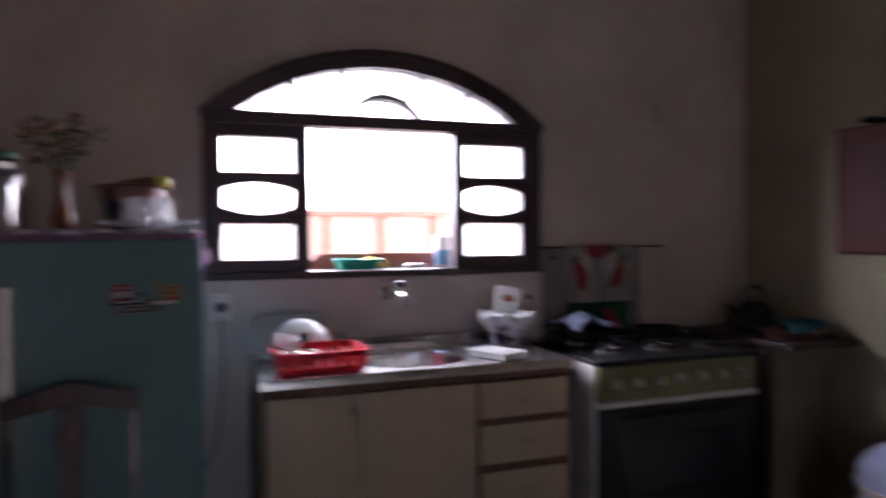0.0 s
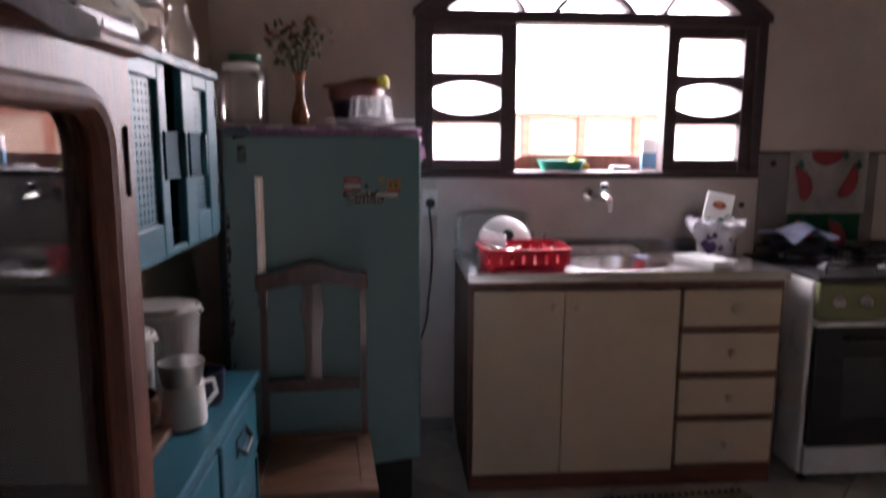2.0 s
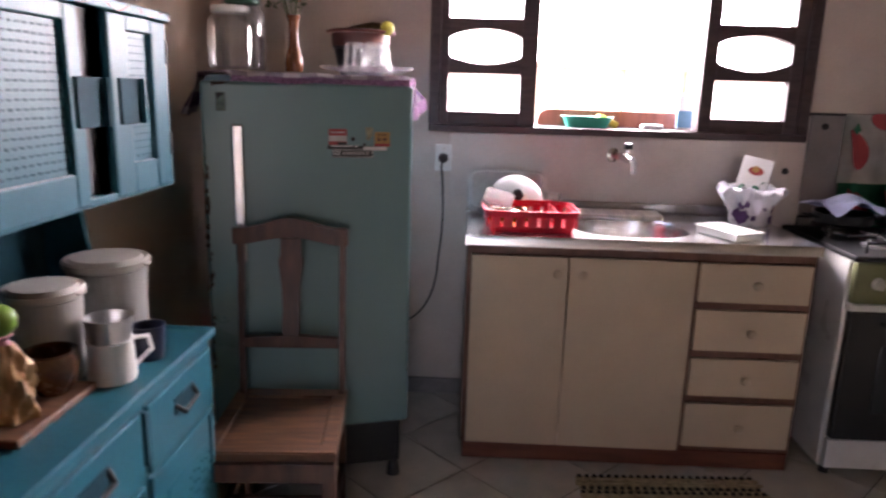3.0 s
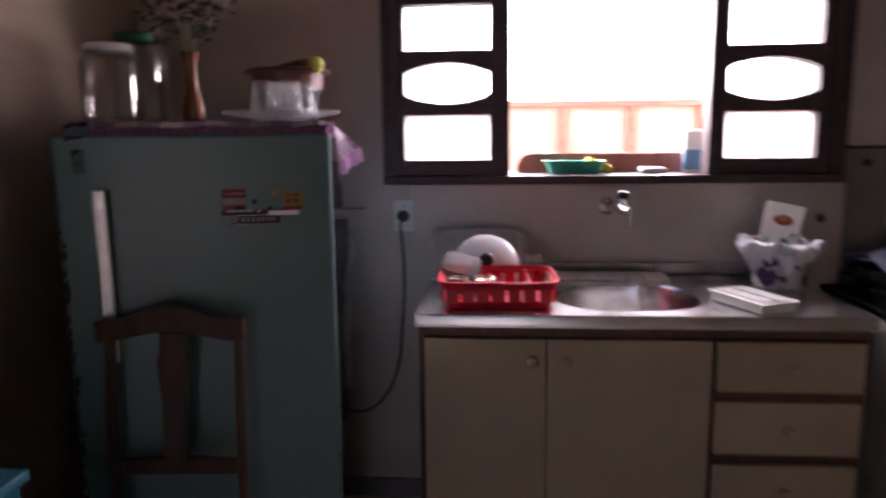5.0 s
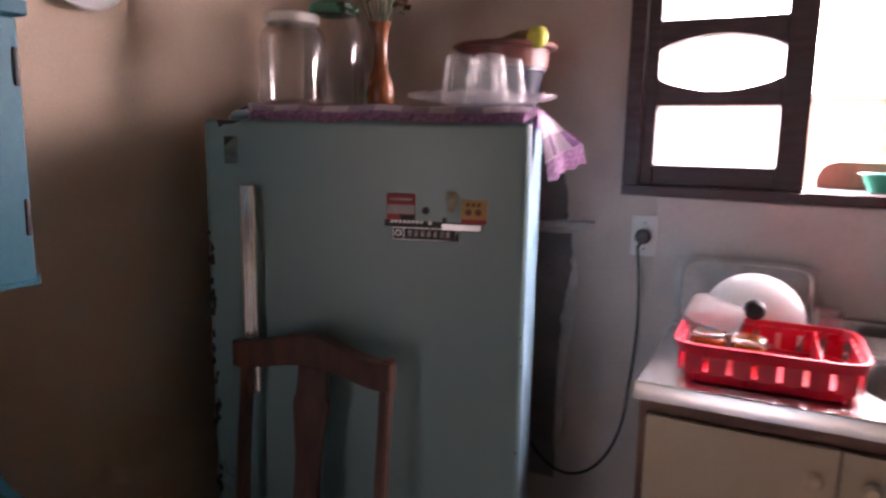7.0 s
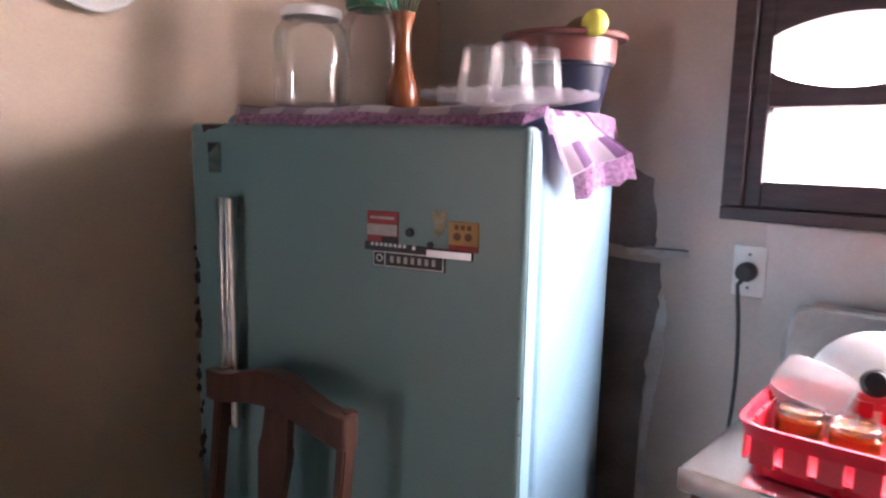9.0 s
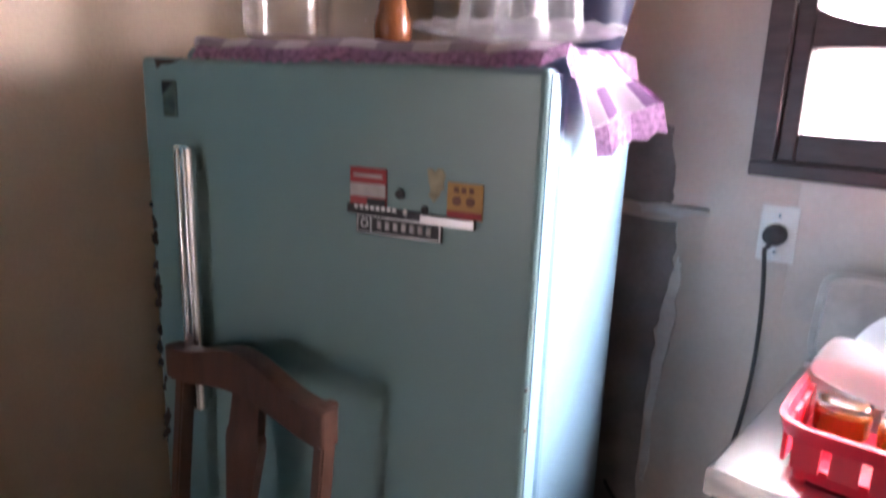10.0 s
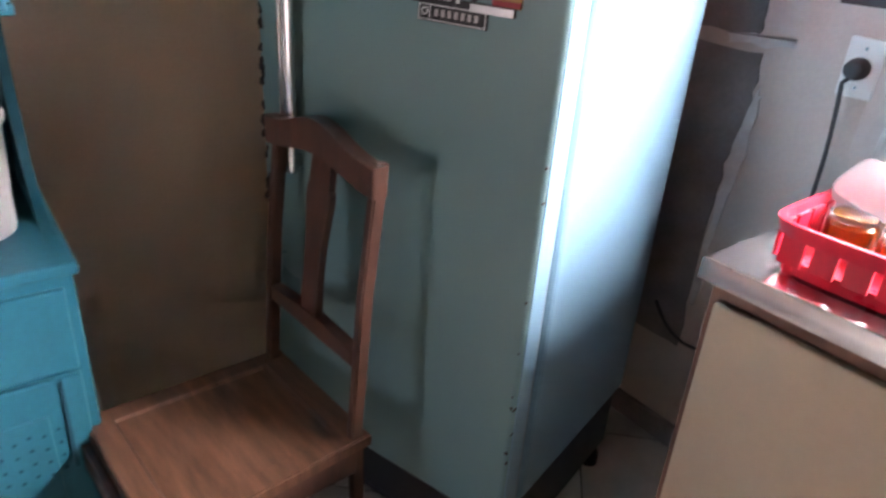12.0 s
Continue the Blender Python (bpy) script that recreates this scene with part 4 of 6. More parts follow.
for k, dz in ((1.10, 0.0), (1.03, 0.001), (1.0, -0.003), (0.97, -0.03), (0.93, -0.10), (0.80, -0.135), (0.35, -0.142), (0.12, -0.146)):
    rings.append([bm.verts.new((SX + k * SA * math.copysign(abs(math.cos(2 * math.pi * i / N)) ** 0.85, math.cos(2 * math.pi * i / N)), SY + k * SB * math.copysign(abs(math.sin(2 * math.pi * i / N)) ** 0.85, math.sin(2 * math.pi * i / N)), TZ + dz)) for i in range(N)])
for a, b in zip(rings, rings[1:]):
    for i in range(N):
        j = (i + 1) % N
        bm.faces.new((a[i], a[j], b[j], b[i]))
bm.faces.new(rings[-1])
part("steel_top", bm, STEEL, top_thing)
part("upstand", box(TX0 + 0.06, 3.160, TZ + 0.001, TX1, 3.172, TZ + 0.042, 0.004), STEEL, top_thing)
part("drain", lathe([(0, 0), (0.03, 0), (0.032, 0.003), (0, 0.002)], 20, at=(SX, SY, TZ - 0.146)), CHROME, top_thing)
part("underside", box(TX0 + 0.02, TY0 + 0.02, TZ - 0.044, SX - 0.24, TY1, TZ - 0.037, 0), BROWN, top_thing)

# ---- dish rack and what is in it ----
RA = pose(0.902, 2.748, TZ + 0.001, 0, 0, 2)
rack = thing("dish_rack", "red plastic dish rack draining on the steel worktop", "dish rack", RA)


def frame_ring(w, d, z0, z1, t, flare):
    bm = bmesh.new()
    n = 40
    loops = []
    for ww, dd, z in ((w, d, z0), (w + flare, d + flare, z1), (w + flare - t, d + flare - t, z1), (w - t, d - t, z0)):
        loops.append([bm.verts.new((ww * math.copysign(abs(math.cos(a)) ** 0.28, math.cos(a)), dd * math.copysign(abs(math.sin(a)) ** 0.28, math.sin(a)), z)) for a in [2 * math.pi * (i + 0.5) / n for i in range(n)]])
    for a, b in zip(loops, loops[1:] + loops[:1]):
        for i in range(n):
            bm.faces.new((a[i], a[(i + 1) % n], b[(i + 1) % n], b[i]))
    return bm


RW, RD = 0.154, 0.118
part("upper_rim", frame_ring(RW + 0.010, RD + 0.010, 0.058, 0.080, 0.008, 0.006), RED, rack)
part("lower_rim", frame_ring(RW - 0.008, RD - 0.008, 0.0015, 0.024, 0.006, 0.005), RED, rack)
part("base_grid", box(-RW + 0.012, -RD + 0.012, 0.004, RW - 0.012, RD - 0.012, 0.018, 0.002), RED, rack)
for i in range(7):
    x = -RW + 0.026 + i * (2 * RW - 0.052) / 6
    for s in (-1, 1):
        part("slat", box(x - 0.016, s * (RD + 0.001) - 0.003, 0.02, x + 0.016, s * (RD + 0.001) + 0.003, 0.07, 0.001), RED, rack)
for i in range(5):
    y = -RD + 0.03 + i * (2 * RD - 0.06) / 4
    for s in (-1, 1):
        part("slat", box(s * (RW + 0.001) - 0.003, y - 0.019, 0.02, s * (RW + 0.001) + 0.003, y + 0.019, 0.07, 0.001), RED, rack)
part("cutlery_divider", box(0.085, -RD + 0.014, 0.018, 0.090, RD - 0.014, 0.075, 0.001), RED, rack)
for x, y in ((-RW + 0.02, -RD + 0.02), (RW - 0.02, -RD + 0.02), (-RW + 0.02, RD - 0.02), (RW - 0.02, RD - 0.02)):
    part("foot", lathe([(0, -0.0005), (0.009, -0.0005), (0.010, 0.014), (0, 0.014)], 10, at=(x, y, 0)), RED, rack)
lid = thing("pan_lid", "white enamel pan lid with a black knob propped in the rack", "pan lid", pose(0.866, 2.915, 0.930, 58, 0, 4))
part("lid", lathe([(0.104, 0), (0.106, 0.004), (0.100, 0.010), (0.079, 0.022), (0.042, 0.032), (0, 0.034), (0, 0.030), (0.042, 0.028), (0.077, 0.018), (0.098, 0.005), (0.104, 0)], 40), shade("white_enamel", (0.78, 0.78, 0.76), 0.25, var=0.05), lid)
part("knob", lathe([(0, 0.034), (0.010, 0.034), (0.012, 0.042), (0.021, 0.048), (0.023, 0.058), (0.016, 0.064), (0, 0.065)], 22), BLACK, lid, "black knob")
tubbox = thing("plastic_container", "clear plastic food tub upside down in the rack", "container", pose(0.790, 2.830, 0.928, 34, 14, -6))
bm = bmesh.new()
loops = []
for w, z in ((0.062, -0.03), (0.056, 0.035), (0.053, 0.036), (0.058, -0.028)):
    loops.append([bm.verts.new((w * math.copysign(abs(math.cos(a)) ** 0.4, math.cos(a)), 0.75 * w * math.copysign(abs(math.sin(a)) ** 0.4, math.sin(a)), z)) for a in [2 * math.pi * i / 28 for i in range(28)]])
for a, b in zip(loops, loops[1:]):
    for i in range(28):
        bm.faces.new((a[i], a[(i + 1) % 28], b[(i + 1) % 28], b[i]))
bm.faces.new(loops[1])
part("tub", bm, FILM, tubbox)
part("rim", tube([(0.0625 * math.copysign(abs(math.cos(a)) ** 0.4, math.cos(a)), 0.047 * math.copysign(abs(math.sin(a)) ** 0.4, math.sin(a)), -0.03) for a in [2 * math.pi * i / 28 for i in range(28)]], 0.0025, 6, closed=True), FILM, tubbox)
for x, y in ((0.790, 2.765), (0.868, 2.752)):
    j = thing("preserve_jar", "amber glass preserve jar upside down in the rack", "jar", pose(x, y, TZ + 0.0195), group="amber jars in the rack")
    part("glass", lathe([(0, 0), (0.026, 0), (0.034, 0.006), (0.035, 0.036), (0.030, 0.042), (0, 0.042)], 26), AMBER, j)
    part("rim", lathe([(0.027, 0.042), (0.033, 0.043), (0.034, 0.051), (0.028, 0.054), (0, 0.050)], 26), GLASS, j)
gl = thing("drinking_glass", "clear drinking glass standing behind the dish rack", "glass", pose(1.012, 2.955, TZ + 0.001))
part("tumbler", lathe([(0, 0), (0.026, 0), (0.032, 0.10), (0.030, 0.10), (0.024, 0.006), (0, 0.006)], 26), JARGLASS, gl)
basin = thing("plastic_tray", "pale translucent plastic tray leaning on the wall", "tray", pose(0.837, 3.060, TZ + 0.002, 78, 0, 0))
bm = bmesh.new()
loops = []
for k, z in ((0.93, 0.0), (1.0, 0.035), (1.045, 0.037), (1.05, 0.033), (0.985, 0.031), (0.92, -0.003)):
    loops.append([bm.verts.new((0.152 * k * math.copysign(abs(math.cos(a)) ** 0.3, math.cos(a)), 0.085 + 0.081 * k * math.copysign(abs(math.sin(a)) ** 0.3, math.sin(a)), 0.035 - z)) for a in [2 * math.pi * (i + .5) / 36 for i in range(36)]])
for a, b in zip(loops, loops[1:]):
    for i in range(36):
        bm.faces.new((a[i], a[(i + 1) % 36], b[(i + 1) % 36], b[i]))
bm.faces.new(loops[0]), bm.faces.new(loops[-1])
MILKY = shade("milky_plastic", (0.46, 0.43, 0.40), 0.35, var=0.15, scale=14, trans=0.15)
part("tray", bm, MILKY, basin)
rim_pts = [(0.159 * math.copysign(abs(math.cos(a)) ** 0.3, math.cos(a)), 0.085 + 0.084 * math.copysign(abs(math.sin(a)) ** 0.3, math.sin(a)), -0.002) for a in [2 * math.pi * (i + 0.5) / 36 for i in range(37)]]
part("rim", tube(rim_pts, 0.0035, 8), MILKY, basin)

# ---- on the worktop ----
cb = thing("cutting_board", "worn pale cutting board behind the sink", "cutting board", pose(1.270, 3.025, TZ + 0.003, 3, 0, 1))
part("board", box(-0.18, -0.055, 0.0, 0.18, 0.055, 0.020, 0.004), shade("worn_pale_board", (0.70, 0.64, 0.55), 0.6, var=0.2, scale=8, stretch=(6, 1, 1)), cb)
wires = thing("wire_whisk", "thin pale wire utensil lying by the sink", "utensil", pose(1.20, 2.955, TZ + 0.0055, 0, 0, -4))
for k in (-1, 0, 1):
    part("wire", tube([(-0.15, 0.006 * k, 0.0), (-0.05, 0.014 * k, 0.006), (0.06, 0.009 * k, 0.002), (0.14, 0.004 * k, 0)], 0.0028, 7), WHITE, wires)
ice = thing("ice_cube_tray", "white plastic ice cube tray on the worktop", "ice tray", pose(1.610, 2.715, TZ + 0.001, 0, 0, -67))
part("tray", box(-0.10, -0.058, 0.0, 0.10, 0.058, 0.030, 0.006), WHITE, ice)
for i in range(6):
    for j in range(2):
        x, y = -0.078 + i * 0.031, -0.027 + j * 0.054
        part("cell", box(x - 0.0125, y - 0.022, 0.026, x + 0.0125, y + 0.022, 0.0345, 0.003), WHITE, ice)
part("flange", box(-0.107, -0.065, 0.026, 0.107, 0.065, 0.030, 0.0015), WHITE, ice)
bin_ = thing("lined_sink_bin", "floral bin lined with a white plastic bag on the worktop", "bin", pose(1.785, 2.985, TZ + 0.001))
part("bin", lathe([(0, 0), (0.068, 0), (0.074, 0.01), (0.082, 0.145), (0.078, 0.145), (0.07, 0.012), (0, 0.01)], 30), BAG, bin_)
rng = random.Random(5)
for i in range(12):
    a, z = rng.uniform(-2.8, 0.1), rng.uniform(0.02, 0.11)
    r = 0.076 + 0.008 * z / 0.145
    bm = bmesh.new()
    c = Vector((r * math.cos(a), r * math.sin(a), z))
    n_ = Vector((math.cos(a), math.sin(a), 0.0))
    t_ = Vector((-math.sin(a), math.cos(a), 0.0))
    sz = rng.uniform(0.012, 0.024)
    ring = [bm.verts.new(c + n_ * 0.0028 + sz * rng.uniform(0.6, 1.1) * (math.cos(b) * t_ + math.sin(b) * Vector((0, 0, 1)))) for b in [2 * math.pi * k / 11 for k in range(11)]]
    bm.faces.new(ring)
    bmesh.ops.solidify(bm, geom=list(bm.faces), thickness=0.001)
    part("print", bm, PURPLE, bin_, "purple flower print")


def bag_place(u, v):
    a = 2 * math.pi * u
    puff = 0.5 + 0.5 * math.sin(3 * a + 0.7) * math.sin(7 * a)
    r = 0.080 + 0.036 * math.sin(v * math.pi) + 0.02 * puff * math.sin(v * math.pi) + 0.006 * math.sin(19 * a + 6 * v)
    z = 0.140 + 0.035 * math.sin(v * math.pi * 0.9) - 0.085 * v * (0.4 + 0.9 * puff)
    return (r * math.cos(a), r * math.sin(a), z)


part("bag_rim", sheet(72, 12, bag_place), BAG, bin_, "crumpled white bag rim")
pk = thing("tea_carton", "small white carton with a red print stuck in the bin", "carton", pose(1.768, 2.965, 0.990, -24, 10, -22))
part("carton", box(-0.055, -0.022, 0, 0.055, 0.022, 0.13, 0.002), PAPER, pk)
part("side_print", box(0.0545, -0.0215, 0.002, 0.0562, 0.0215, 0.128, 0.0003), NAVY, pk, "dark printed side")
part("emblem", lathe([(0, 0), (0.028, 0), (0.028, 0.0012), (0, 0.0012)], 24, m=pose(0, -0.0218, 0.075, 90) @ Matrix.Diagonal((1, 0.6, 1, 1))), PINKRED, pk, "red oval print")
part("emblem", lathe([(0, 0), (0.013, 0), (0.013, 0.0008), (0, 0.0008)], 20, m=pose(-0.002, -0.0228, 0.082, 90)), ORANGE_PR, pk)
for i in range(5):
    rng_a = 0.9 * i + 3.6
    lone("herb_sprig", sheet(5, 3, lambda u, v, q=rng_a: (0.03 * math.cos(q) + 0.035 * (u - .5), 0.02 * math.sin(q) + 0.02 * (v - .5), 0.012 * math.sin(6 * u + q)), thick=0.001), GREEN_DK, "dark green scrap in the bin liner", "scrap", pose(1.785 + 0.02 * (i - 2), 2.940, 1.012, 20, 0, 30 * i))

# ---- stove ----
stove = thing("gas_stove", "white gas stove with an olive control panel and dark oven door", "stove")
S0, S1, SF, SB_ = 1.985, 2.800, 2.565, 3.12
part("body", box(S0, SF + 0.03, 0.04, S1, SB_, 0.815, 0.012, seg=3), WHITE_ENAMEL, stove)
part("hob", box(S0 - 0.004, SF - 0.005, 0.815, S1 + 0.004, SB_, 0.835, 0.006), BLACK, stove, "dark hob plate")
part("control_panel", box(S0 + 0.006, SF - 0.002, 0.668, S1 - 0.006, SF + 0.031, 0.812, 0.008, m=pose(0, 0, 0)), OLIVE, stove, "olive control panel")
for i in range(7):
    kx = S0 + 0.085 + i * 0.107
    kn = part("knob", lathe([(0, 0), (0.022, 0), (0.022, 0.006), (0.015, 0.010), (0.014, 0.026), (0, 0.028)], 20, m=pose(kx, SF - 0.001, 0.742, 90)), IVORY, stove, "ivory knob")
    part("grip", box(kx - 0.004, SF - 0.036, 0.725, kx + 0.004, SF - 0.022, 0.759, 0.002), IVORY, kn)
part("trim_strip", box(S0 + 0.004, SF - 0.006, 0.642, S1 - 0.004, SF + 0.03, 0.666, 0.005), WHITE_ENAMEL, stove)
od = part("oven_door", box(S0 + 0.012, SF - 0.004, 0.165, S1 - 0.012, SF + 0.03, 0.639, 0.006), BLACK, stove, "black glass oven door")
part("window", box(S0 + 0.13, SF - 0.0065, 0.27, S1 - 0.13, SF - 0.003, 0.52, 0.002), shade("oven_glass", (0.02, 0.024, 0.028), 0.08, var=0.05), od)
part("oven_handle", tube([(S0 + 0.12, SF - 0.004, 0.600), (S0 + 0.13, SF - 0.035, 0.600), (S1 - 0.13, SF - 0.035, 0.600), (S1 - 0.12, SF - 0.004, 0.600)], 0.008, 10), BLACK, od)
part("drawer_front", box(S0 + 0.008, SF, 0.05, S1 - 0.008, SF + 0.03, 0.160, 0.006), WHITE_ENAMEL, stove)
for x in (S0 + 0.05, S1 - 0.05):
    for y in (SF + 0.07, SB_ - 0.05):
        part("foot", lathe([(0, 0), (0.02, 0), (0.018, 0.045), (0, 0.045)], 12, at=(x, y, 0)), BLACK, stove)
for i in range(3):
    for j in range(2):
        bx, by = S0 + 0.16 + i * 0.25, SF + 0.17 + j * 0.28
        part("burner", lathe([(0, 0.835), (0.05, 0.835), (0.05, 0.843), (0.032, 0.847), (0.03, 0.857), (0, 0.859)], 20, at=(bx, by, 0)), ALU, stove)
        gr = part("grate", tube([(bx - 0.1, by, 0.870), (bx + 0.1, by, 0.870)], 0.005, 8), BLACK, stove)
        part("grate_bar", tube([(bx, by - 0.12, 0.870), (bx, by + 0.12, 0.870)], 0.005, 8), BLACK, gr)
        part("grate_leg", tube([(bx - 0.1, by - 0.12, 0.836), (bx - 0.1, by - 0.12, 0.870), (bx + 0.1, by - 0.12, 0.870), (bx + 0.1, by - 0.12, 0.836)], 0.005, 8), BLACK, gr)
        part("grate_leg", tube([(bx - 0.1, by + 0.12, 0.836), (bx - 0.1, by + 0.12, 0.870), (bx + 0.1, by + 0.12, 0.870), (bx + 0.1, by + 0.12, 0.836)], 0.005, 8), BLACK, gr)
pot = thing("cooking_pot", "dark cooking pot on the back burner", "pot", pose(2.138, 2.965, 0.8755))
part("pot", lathe([(0, 0), (0.098, 0), (0.105, 0.008), (0.108, 0.042), (0.112, 0.045), (0.104, 0.045), (0.1, 0.010), (0, 0.01)], 32), BLACK, pot)
for s in (-1, 1):
    part("handle", tube([(s * 0.106, -0.03, 0.028), (s * 0.14, -0.025, 0.032), (s * 0.14, 0.025, 0.032), (s * 0.106, 0.03, 0.028)], 0.006, 8), BLACK, pot)


def towel_place(u, v):
    x, y = (u - 0.5) * 0.25, (v - 0.5) * 0.21
    r = math.hypot(x, y)
    return (x * (1 - 0.3 * max(0, r - 0.11)), y, 0.022 - 0.30 * max(0, r - 0.105) ** 1.2 + 0.022 * math.sin(31 * x + 9 * y) * math.sin(22 * y + 1) + 0.028 * max(0, 1 - r / 0.11) + 0.016)


lone("dish_towel", sheet(36, 30, towel_place, thick=0.004), FABRIC_BLUE, "pale blue dish towel spread over the pot", "towel", pose(2.138, 2.965, 0.913, 0, 0, 14))
pan2 = thing("frying_pan", "black pan with a lid on the stove", "pan", pose(2.50, 2.86, 0.8755))
part("pan", lathe([(0, 0), (0.10, 0), (0.12, 0.04), (0.117, 0.04), (0.098, 0.005), (0, 0.004)], 30), BLACK, pan2)
part("handle", tube([(-0.115, 0.0, 0.035), (-0.2, -0.04, 0.05), (-0.26, -0.06, 0.052)], 0.009, 8), BLACK, pan2)

# ---- wall behind the stove ----
pn = thing("wall_panel", "grey painted board fixed on the wall beside the window", "panel")
part("board", box(2.062, 3.168, 0.60, 2.62, 3.1795, 1.282, 0.002), shade("grey_board", (0.24, 0.22, 0.215), 0.6, var=0.15), pn)
part("edge_strip", box(2.055, 3.163, 1.280, 2.76, 3.179, 1.290, 0.002), BLACK, pn, "black edge strip")
for x, z in ((2.12, 1.235), (1.985, 1.050)):
    part("hook", lathe([(0, 0), (0.014, 0), (0.012, 0.008), (0.005, 0.012), (0, 0.014)], 14, m=pose(x, 3.168, z, 90)), BLACK, pn)
cal = thing("wall_towel", "white kitchen towel printed with red chillies on the wall", "towel", pose(0, 0, 0))
part("cloth", sheet(24, 20, lambda u, v: (2.188 + 0.374 * u, 3.150 + 0.006 * math.sin(14 * u), 1.012 + 0.276 * v), thick=0.003), FABRIC, cal)
part("lower_cloth", sheet(24, 14, lambda u, v: (2.20 + 0.35 * u, 3.156 + 0.005 * math.sin(14 * u), 0.80 + 0.215 * v), thick=0.003), GREEN_DK, cal, "dark green lower towel")
rng = random.Random(2)
for x, z, ang in ((2.260, 1.155, 1.9), (2.480, 1.155, 1.2), (2.370, 1.262, 0.1), (2.29, 0.92, 2.0), (2.44, 0.92, 2.0)):
    o = []
    for k in range(18):
        a = 2 * math.pi * k / 18
        lx, lz = 0.085 * math.cos(a), (0.032 - 0.012 * math.cos(a)) * math.sin(a) + 0.02 * math.cos(a) ** 2
        o.append((x + lx * math.cos(ang) - lz * math.sin(ang), z + lx * math.sin(ang) + lz * math.cos(ang)))
    part("chilli_print", prism(o, 3.1415, 3.1425), PINKRED, cal, "red chilli print")
    sx, sz = x + 0.075 * math.cos(ang), z + 0.075 * math.sin(ang)
    part("stem_print", prism([(sx - 0.018, sz), (sx, sz - 0.018), (sx + 0.018, sz), (sx, sz + 0.03)], 3.140, 3.1412), GREEN_DK, cal)
sb = thing("wall_junction_box", "small beige junction box high on the wall", "junction box", pose(2.76, 3.178, 1.970))
part("box", box(-0.045, -0.03, -0.06, 0.045, 0, 0.06, 0.005), CREAM_PL, sb)
part("cover", box(-0.038, -0.034, -0.052, 0.038, -0.029, 0.052, 0.003), CREAM_PL, sb)

# ---- east side ----
bench = thing("side_counter", "dark wooden side counter beside the stove", "counter")
part("top", box(2.90, 2.48, 0.83, 3.305, 3.172, 0.86, 0.004), DARKWOOD, bench)
part("front", box(2.955, 2.62, 0.0, 3.30, 2.64, 0.829, 0.004), shade("dull_olive_board", (0.20, 0.18, 0.12), 0.6, var=0.15), bench)
part("side", box(2.935, 2.64, 0.0, 2.955, 3.16, 0.829, 0.003), DARKWOOD, bench)
kt = thing("kettle", "dark kettle on the side counter", "kettle", pose(3.10, 2.90, 0.8605))
part("body", lathe([(0, 0), (0.10, 0), (0.112, 0.02), (0.10, 0.10), (0.06, 0.145), (0, 0.15)], 28), BLACK, kt)
part("lid_knob", lathe([(0, 0.15), (0.012, 0.15), (0.015, 0.17), (0, 0.176)], 14), BLACK, kt)
part("spout", tube([(-0.09, 0, 0.07), (-0.135, 0, 0.10), (-0.155, 0, 0.14)], [0.02, 0.015, 0.012], 10), BLACK, kt)
part("handle", tube([(-0.07, 0, 0.13), (-0.06, 0, 0.20), (0.0, 0, 0.225), (0.06, 0, 0.20), (0.07, 0, 0.13)], 0.008, 8), BLACK, kt)
lone("teal_bowl", lathe([(0, 0), (0.06, 0), (0.11, 0.07), (0.113, 0.072), (0.105, 0.07), (0.056, 0.008), (0, 0.006)], 28), shade("teal_plastic", (0.03, 0.16, 0.17), 0.4, var=0.1), "teal plastic bowl on the side counter", "bowl", pose(3.17, 2.66, 0.8605))
lone("brown_dish", lathe([(0, 0), (0.08, 0), (0.13, 0.04), (0.133, 0.042), (0.125, 0.04), (0.076, 0.008), (0, 0.006)], 28), TERRA, "brown dish on the side counter", "dish", pose(3.04, 2.62, 0.8605))
wc = thing("wall_cupboard", "dark red-brown wall cupboard with dim glass doors", "cupboard")
CUPBOARD_WOOD = shade("dark_cupboard_wood", (0.07, 0.022, 0.016), 0.65, var=0.25, stretch=(6, 6, 1), spec=0.2)
part("body", box(3.015, 1.50, 1.256, 3.306, 2.352, 1.776, 0.006), CUPBOARD_WOOD, wc)
for y0, y1 in ((1.51, 1.922), (1.93, 2.345)):
    d = part("door", box(3.000, y0, 1.266, 3.017, y1, 1.766, 0.004), CUPBOARD_WOOD, wc)
    part("pane", box(2.995, y0 + 0.06, 1.33, 3.001, y1 - 0.06, 1.70, 0.001), shade("dim_pane", (0.07, 0.035, 0.035), 0.7, var=0.1, spec=0.1), d)
    part("knob", lathe([(0, 0), (0.01, 0), (0.012, 0.015), (0, 0.018)], 12, m=pose(3.000, (y0 + 0.03 if y0 > 1.8 else y1 - 0.03), 1.52, 0, -90)), BLACK, d)
lone("folded_mat", sheet(20, 14, lambda u, v: (-0.2 + 0.4 * u, -0.16 + 0.32 * v, 0.012 + 0.02 * math.sin(9 * u) ** 2 * math.sin(5 * v) ** 2), thick=0.006), FABRIC_DK, "dark cloth folded on top of the wall cupboard", "cloth", pose(3.16, 2.05, 1.777, 0, 0, 90))

